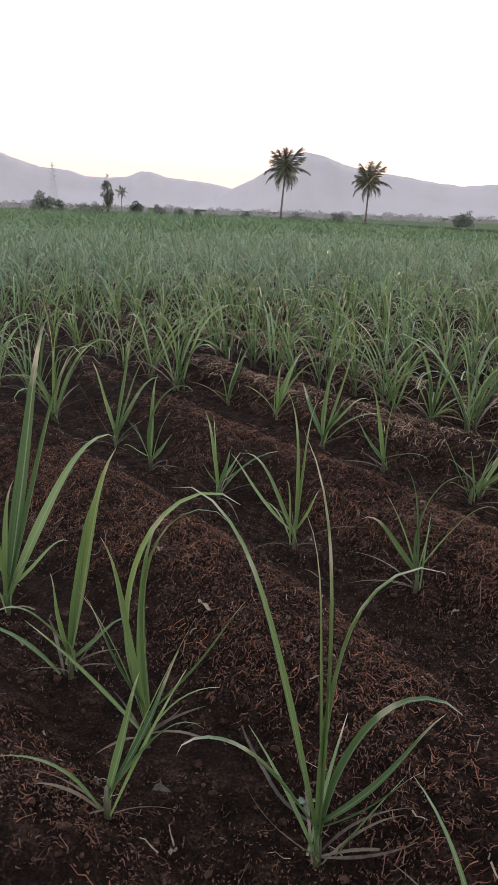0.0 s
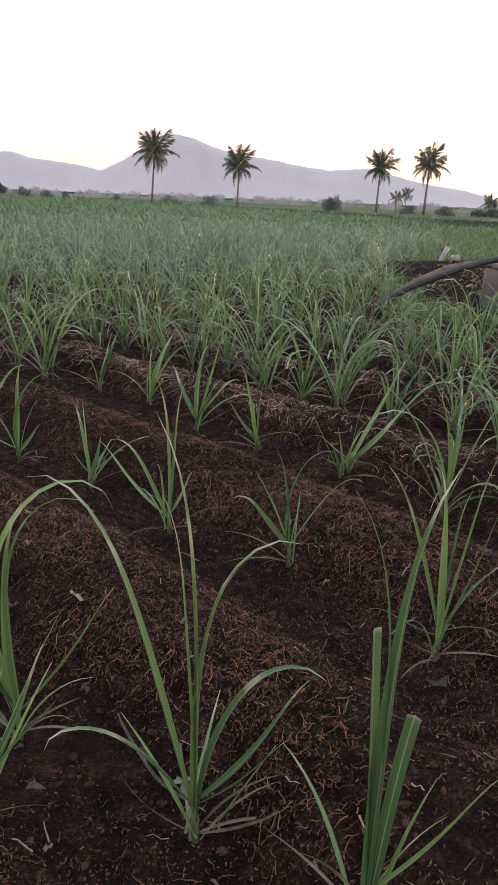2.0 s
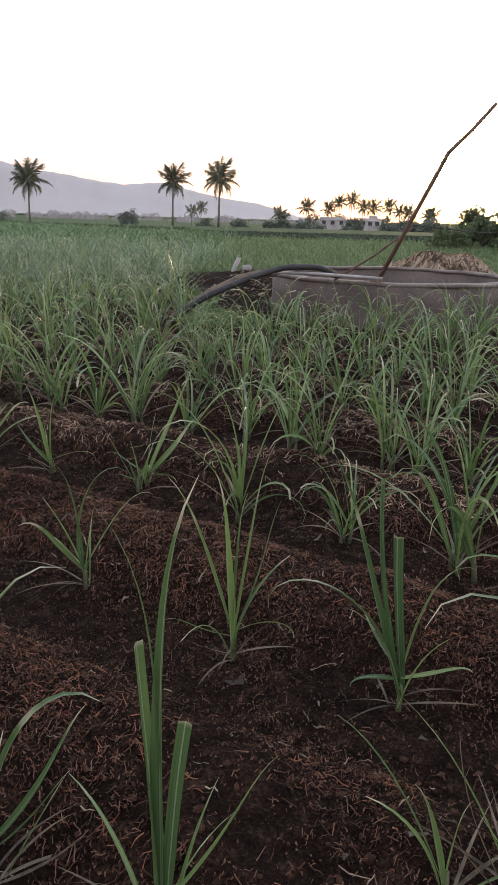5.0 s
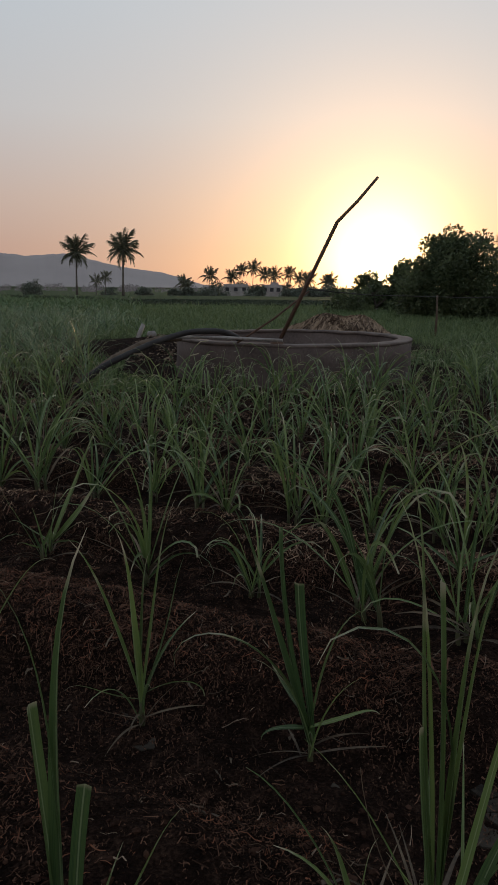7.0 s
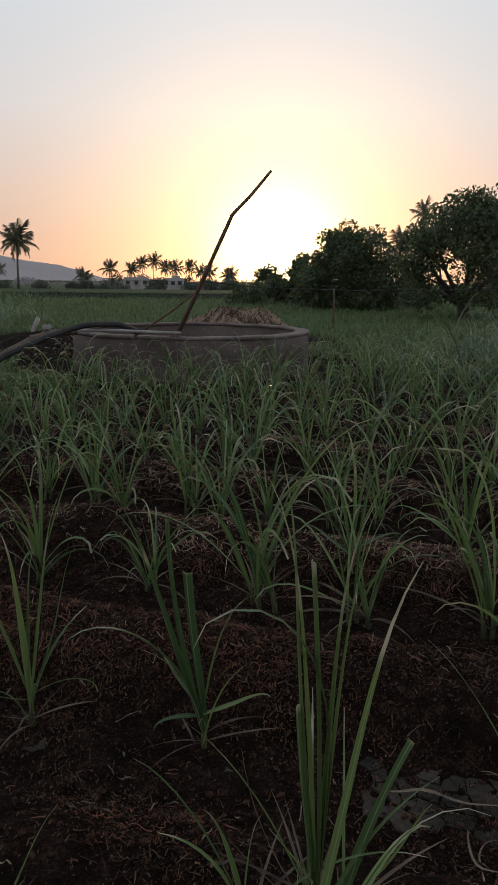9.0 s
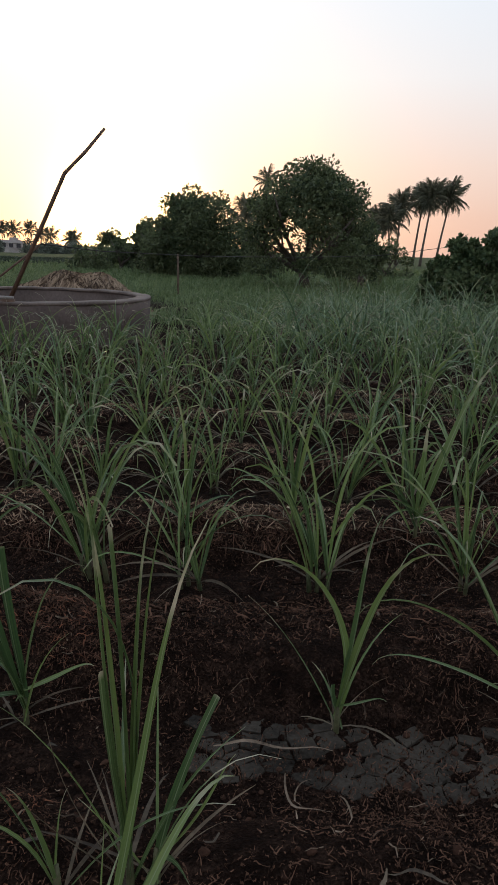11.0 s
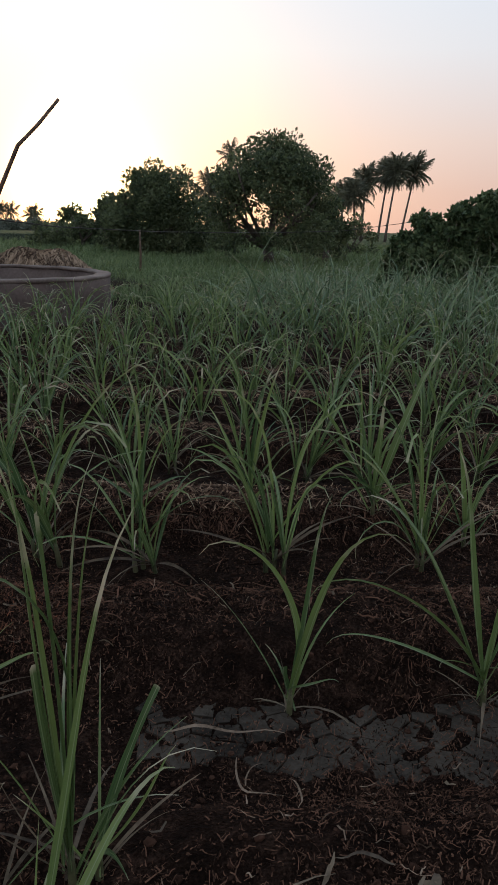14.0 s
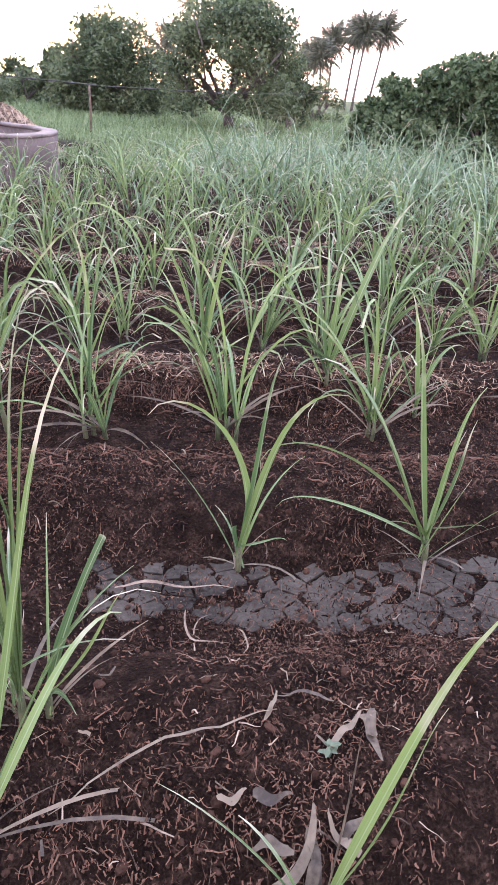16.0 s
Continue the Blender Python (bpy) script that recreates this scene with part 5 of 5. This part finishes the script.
# meadow past the well
def meadow():
    rng = np.random.default_rng(61)
    n = 70000
    az, d = np.radians(rng.uniform(11, 62, n)), 9 + 52 * rng.random(n) ** 1.5
    x, y = 0.74 + d * np.sin(az), -0.07 + d * np.cos(az)
    keep = np.hypot(x - WELL.x, y - WELL.y) > WELL_R + 0.9
    keep &= (np.hypot((x - 5.6) / 2.6, (y - 14.0) / 3.4) > 1) & (np.hypot((x - 8.8) / 2.4, (y - 14.0) / 2.4) > 1)
    keep &= (d < 48) | (np.degrees(az) > 33) | (np.degrees(az) < 12)
    keep &= np.array([not in_crop(a, b) for a, b in zip(x, y)])
    x, y, d = x[keep], y[keep], d[keep]
    ob = strewn("meadow_grass", x, y, heights(x, y) - 0.01, 0.75 + d / 60, strip_library(200, 2, 0.022, 0.32, 61, (4, 30), (10, 70), (0.5, 1.2)), M_GRASS, 62)
    return tagged(ob, "light green meadow grass past the well", "grass", kind="stuff")


meadow()


# ---- straw, clods and dried mud on the soil ----
def litter(name, count, mat, seed, lmin, lmax, wmin, wmax, label, bare=0.9, lift=0.006, area=(-0.4, 6.5, -7.0, 4.4), crest=2.0):
    """Bits of straw lying on the soil, thickest on the ridges and in drifts."""
    rng = np.random.default_rng(seed)
    n = count * 2
    u, v = rng.uniform(area[0], area[1], n), rng.uniform(area[2], area[3], n)
    c = np.cos((u - ROW_U) * 2 * np.pi / PITCH)
    drift = np.sin(u * 5.1 + 1.7 * np.sin(v * 2.3)) * np.sin(v * 3.7 + 1.3 * np.sin(u * 3.1))
    keep = (rng.random(n) > bare * np.clip((c - 0.1) / 0.6, 0, 1)) & (rng.random(n) > 0.45 - 0.5 * drift)
    keep &= c < crest
    u, v = u[keep][:count], v[keep][:count]
    n = len(u)
    x, y = (u + v) * S2, (u - v) * S2
    ln, w = rng.uniform(lmin, lmax, n) * rng.uniform(0.4, 1, n), rng.uniform(wmin, wmax, n)
    a, bend, rise = rng.uniform(0, 2 * np.pi, n), rng.normal(0, 0.28, n), np.abs(rng.normal(0, 0.12, n))
    vs = np.empty((n, 8, 3))
    roll = rng.normal(0, 0.6, n)
    for i in range(4):
        z = heights(x, y) + lift * rng.uniform(0.5, 2.2, n) + rise * ln * i / 3
        half = w / 2 * (1 - 0.5 * i / 3)
        sx, sy, sz = -np.sin(a) * half * np.cos(roll), np.cos(a) * half * np.cos(roll), half * np.sin(roll)
        vs[:, 2 * i] = np.stack([x - sx, y - sy, z - sz], -1)
        vs[:, 2 * i + 1] = np.stack([x + sx, y + sy, z + sz], -1)
        x, y = x + np.cos(a) * ln / 3, y + np.sin(a) * ln / 3
        a = a + bend / 3
    f = np.array([(2 * i, 2 * i + 1, 2 * i + 3, 2 * i + 2) for i in range(3)])
    quads = (f[None] + (np.arange(n) * 8)[:, None, None]).reshape(-1, 4)
    return tagged(new(name, quad_mesh(name, vs.reshape(-1, 3), quads, mat)), label, "straw", kind="stuff")


litter("straw_mulch", 190000, M_STRAW, 81, 0.006, 0.045, 0.0012, 0.0040, "rotting reddish brown straw covering the ridges", 0.85, 0.006, (-0.4, 4.7, -4.2, 3.4))
litter("far_straw_mulch", 60000, M_STRAW, 85, 0.03, 0.12, 0.004, 0.009, "rotting reddish brown straw between the rows", 0.8, 0.008, (2.6, 9.5, -9.0, 5.0))
litter("red_straw", 14000, M_RED, 89, 0.012, 0.060, 0.0015, 0.0045, "reddish rotting straw in clumps on the ridges", 0.95, 0.010, (-0.2, 3.4, -3.4, 0.25), 0.1)
litter("ridge_straw", 42000, M_RIDGE, 87, 0.02, 0.11, 0.002, 0.007, "tan weathered straw lying along the ridge crests", 0.5, 0.012, (3.1, 7.0, -6.5, 3.8), -0.40)
litter("crumbled_chaff", 120000, M_STRAW, 88, 0.004, 0.014, 0.0020, 0.0065, "crumbled brown chaff and bits of leaf in the soil", 0.35, 0.004, (-0.4, 3.6, -3.0, 2.6))
litter("pale_straw", 9000, M_PALE, 82, 0.012, 0.085, 0.0018, 0.005, "scattered pale dry straw and chaff", 0.7, 0.009)
litter("leaf_scraps", 200, M_DRYLEAF, 83, 0.02, 0.07, 0.006, 0.015, "torn dry leaf scraps on the soil", 0.3, 0.010, (-0.4, 3.4, -3.0, 3.0))


def clods():
    ico = bmesh.new()
    bmesh.ops.create_icosphere(ico, subdivisions=1, radius=1)
    base = [v.co.copy() for v in ico.verts]
    tris = [tuple(v.index for v in f.verts) for f in ico.faces]
    ico.free()
    base, tris = np.array(base), np.array(tris)
    rng = np.random.default_rng(91)
    n = 26000
    u, v = rng.uniform(-0.4, 4.8, n), rng.uniform(-4.2, 3.6, n)
    x, y = (u + v) * S2, (u - v) * S2
    r = 0.0025 + 0.010 * rng.random(n) ** 5
    s = rng.uniform(0.7, 1.4, (n, 1, 3)) * rng.uniform(0.75, 1.25, (n, len(base), 3)) * np.array([1, 1, 0.8])
    out = base[None] * s * r[:, None, None] + np.stack([x, y, heights(x, y) + r * 0.25], -1)[:, None]
    faces = (tris[None] + (np.arange(n) * len(base))[:, None, None]).reshape(-1, 3)
    me = mesh_of("soil_clods", out.reshape(-1, 3).tolist(), faces.tolist(), M_CLOD)
    return tagged(new("soil_clods", me), "small dark crumbs and clods of soil", "soil", kind="stuff")


clods()


litter("rubble", 500, M_PALE, 86, 0.03, 0.12, 0.02, 0.05, "pale stone rubble and trash beside the well", 0.0, 0.02, (11.0, 13.4, -6.4, -4.4))


# ---- dried mud plates in the furrow bottoms ----
def clip(poly, n, d):
    """The part of a polygon on the side n.p <= d of a line."""
    out = []
    for k, a in enumerate(poly):
        b = poly[(k + 1) % len(poly)]
        da, db = n[0] * a[0] + n[1] * a[1] - d, n[0] * b[0] + n[1] * b[1] - d
        if da <= 0:
            out.append(a)
        if da * db < 0:
            t = da / (da - db)
            out.append((a[0] + (b[0] - a[0]) * t, a[1] + (b[1] - a[1]) * t))
    return out


def mud_plates(u0, v0, v1, half, size, seed, sunk=0.0015):
    rnd = random.Random(seed)
    pts = []
    tries = 0
    while tries < 6000:
        tries += 1
        p = (u0 + rnd.uniform(-half - 0.1, half + 0.1), rnd.uniform(v0 - 0.1, v1 + 0.1))
        if all((p[0] - q[0]) ** 2 + (p[1] - q[1]) ** 2 > (size * (0.6 + 0.8 * abs(noise.noise((q[0] * 3, q[1] * 3, 1))))) ** 2 for q in pts):
            pts.append(p)
    for p in pts:
        edge = half * (0.75 + 0.5 * noise.noise((p[1] * 2.2, seed, 0)))
        if abs(p[0] - u0) > edge or not v0 < p[1] < v1:
            continue
        poly = [(p[0] - 0.2, p[1] - 0.2), (p[0] + 0.2, p[1] - 0.2), (p[0] + 0.2, p[1] + 0.2), (p[0] - 0.2, p[1] + 0.2)]
        for q in pts:
            dx, dy = q[0] - p[0], q[1] - p[1]
            l2 = dx * dx + dy * dy
            if 0 < l2 < 0.12:
                l = math.sqrt(l2)
                gap = 0.0003 + 0.0020 * rnd.random() ** 2
                poly = clip(poly, (dx / l, dy / l), (dx * (p[0] + q[0]) + dy * (p[1] + q[1])) / 2 / l - gap)
        if len(poly) < 3:
            continue
        # wobble the long edges, so that the cracks wander
        ring = []
        for k, a in enumerate(poly):
            b = poly[(k + 1) % len(poly)]
            ring.append(a)
            if math.hypot(b[0] - a[0], b[1] - a[1]) > 0.03:
                m = ((a[0] + b[0]) / 2, (a[1] + b[1]) / 2)
                w = 0.16 * rnd.random()
                ring.append((m[0] + w * (p[0] - m[0]), m[1] + w * (p[1] - m[1])))
        cx, cy = xy_of(*p)
        z0 = ground_z(cx, cy)
        verts, n = [], len(ring)
        tilt = (rnd.gauss(0, 0.02), rnd.gauss(0, 0.02))
        for shrink, dz in ((1.0, -0.02), (1.0, 0.0045), (0.985, 0.0062)):
            for a in ring:
                x, y = xy_of(p[0] + (a[0] - p[0]) * shrink, p[1] + (a[1] - p[1]) * shrink)
                verts.append((x - cx, y - cy, dz + tilt[0] * (x - cx) + tilt[1] * (y - cy) + 0.35 * (ground_z(x, y) - z0)))
        verts.append((0, 0, 0.0055))
        faces = [(s * n + k, s * n + (k + 1) % n, (s + 1) * n + (k + 1) % n, (s + 1) * n + k) for s in range(2) for k in range(n)]
        faces += [(2 * n + k, 2 * n + (k + 1) % n, 3 * n) for k in range(n)]
        me = mesh_of("mud_plate", verts, faces, M_PLATE)
        part("mud_plate", me, GROUND, m=Matrix.Translation((cx, cy, z0 - sunk)))


mud_plates(ROW_U, 0.55, 2.5, 0.19, 0.075, 3, 0.0035)
mud_plates(ROW_U, -0.75, 0.4, 0.11, 0.06, 7, 0.0105)
mud_plates(ROW_U - PITCH, -1.1, -0.45, 0.12, 0.055, 9, 0.0105)
mud_plates(ROW_U - 2 * PITCH, 0.65, 1.6, 0.17, 0.06, 5, 0.006)


# chaff blown over the dried mud
litter("chaff", 1600, M_STRAW, 84, 0.01, 0.05, 0.0015, 0.004, "fine pale chaff on the dried mud", 0.0, 0.016, (ROW_U - 0.25, ROW_U + 0.25, -1.5, 2.6))


# ---- single fallen leaves, stems and weeds ----
def fallen(name, a, b, width, bow, mat, label, category, seed, lift=0.012):
    """A dry blade or stem lying on the soil from a to b."""
    rnd = random.Random(seed)
    a, b = Vector((*a, 0)), Vector((*b, 0))
    side = (b - a).normalized().cross(Vector((0, 0, 1)))
    verts, faces, n = [], [], 12
    for i in range(n + 1):
        t = i / n
        p = a.lerp(b, t) + side * (bow * math.sin(math.pi * t))
        z = max(ground_z(p.x, p.y), ground_z(*(p + side * width).xy)) + lift + 0.006 * math.sin(t * 9 + seed)
        w = width / 2 * min(1, 0.5 + 3 * t) * (1 - 0.75 * t ** 3)
        roll = 0.5 * math.sin(t * 4 + seed)
        verts += [Vector((p.x, p.y, z)) - side * w + Vector((0, 0, roll * w + 0.3 * w)), Vector((p.x, p.y, z)), Vector((p.x, p.y, z)) + side * w + Vector((0, 0, 0.3 * w - roll * w))]
    for i in range(n):
        k = 3 * i
        faces += [(k, k + 1, k + 4, k + 3), (k + 1, k + 2, k + 5, k + 4)]
    ob = new(name, mesh_of(name, verts, faces, mat, smooth=True))
    return tagged(ob, label, category)


def weed(at, size, seed):
    rnd = random.Random(seed)
    x, y = at
    plant = new("weed")
    plant.location = (x, y, ground_z(x, y))
    part("stem", tube_mesh("stem", [Vector((0, 0, -0.02)), Vector((0.01, 0, size * 0.5)), Vector((0.0, 0.01, size))], 0.003, M_WEED, 5), plant)
    for k in range(6):
        a, z = k * 2.4 + rnd.uniform(-0.3, 0.3), size * (0.4 + 0.6 * k / 5)
        d, w = Vector((math.cos(a), math.sin(a), rnd.uniform(-0.2, 0.4))), Vector((-math.sin(a), math.cos(a), 0))
        l = size * rnd.uniform(0.5, 0.8)
        o = Vector((0, 0, z))
        v = [o, o + d * l * 0.35 + w * l * 0.28, o + d * l * 0.75 + w * l * 0.2 + Vector((0, 0, -0.05 * l)), o + d * l + Vector((0, 0, -0.15 * l)), o + d * l * 0.75 - w * l * 0.2 + Vector((0, 0, -0.05 * l)), o + d * l * 0.35 - w * l * 0.28, o + d * l * 0.5 + Vector((0, 0, -0.07 * l))]
        part("leaf", mesh_of("leaf", v, [(0, 1, 6), (1, 2, 6), (2, 3, 6), (3, 4, 6), (4, 5, 6), (5, 0, 6)], M_WEED), plant)
    return tagged(plant, "small pale green broad leaved weed", "weed", "weeds")


fallen("fallen_leaf", (2.20, 0.88), (1.98, 1.12), 0.013, 0.012, M_PALE, "pale dry cane leaf lying beside cracked mud", "leaf", 1, 0.02)
fallen("fallen_leaf", (1.86, 0.46), (1.42, 0.62), 0.006, 0.030, M_DRYLEAF, "long dry cane leaf lying across the ridge", "leaf", 2, 0.02)
fallen("fallen_leaf", (1.98, 0.40), (1.90, 0.50), 0.007, 0.01, M_DRYLEAF, "short dry cane leaf on the ridge", "leaf", 3, 0.02)
fallen("dry_stem", (1.82, 0.46), (1.91, 0.50), 0.011, 0.003, M_DRYLEAF, "cut pale cane stem on the ridge", "stem", 4, 0.02)
fallen("dry_stem", (1.87, 0.34), (1.99, 0.34), 0.015, 0.004, M_DRYLEAF, "dry brown cane stem on the soil", "stem", 5, 0.02)
fallen("fallen_leaf", (2.02, 0.33), (1.91, 0.24), 0.020, 0.012, M_DRYLEAF, "broad withered cane leaf on the soil", "leaf", 6, 0.02)
fallen("fallen_leaf", (1.64, 0.42), (1.70, 0.40), 0.016, 0.01, M_DRYLEAF, "crumpled brown leaf on the soil", "leaf", 7, 0.015)
fallen("fallen_leaf", (1.60, 0.27), (1.76, 0.29), 0.022, 0.03, M_DRYLEAF, "broad withered cane leaf on the soil", "leaf", 8, 0.02)
fallen("dry_stem", (0.07, 2.14), (0.13, 2.05), 0.018, 0.003, M_PALE, "cut pale cane stem on the ridge", "stem", 10, 0.02)
fallen("fallen_leaf", (0.30, 1.62), (0.55, 1.30), 0.010, 0.03, M_DRYLEAF, "thin withered leaf by the furrow", "leaf", 11, 0.02)
for at, seed in (((1.674, 0.266), 21), ((1.726, 0.273), 22), ((1.746, 0.22), 23), ((1.765, 0.185), 24), ((1.70, 0.235), 25), ((1.698, 0.384), 26), ((1.952, 0.285), 27)):
    turn = seed * 1.9
    fallen("crumpled_leaf", at, (at[0] + 0.075 * math.cos(turn), at[1] + 0.075 * math.sin(turn)), 0.024, 0.012 * math.sin(seed), M_DRYLEAF, "crumpled withered brown cane leaf on the soil", "leaf", seed, 0.014)
for a, b, w, bow in (((2.055, 0.919), (2.014, 0.721), 0.006, 0.05), ((2.087, 0.767), (1.99, 0.66), 0.005, -0.02), ((2.09, 0.86), (1.98, 0.79), 0.005, 0.03)):
    fallen("fallen_leaf", a, b, w, bow, M_PALE, "thin curling dry blade beside the small cane", "leaf", 31, 0.02)
weed((1.87, 0.335), 0.036, 1)
weed((0.49, 1.38), 0.04, 2)
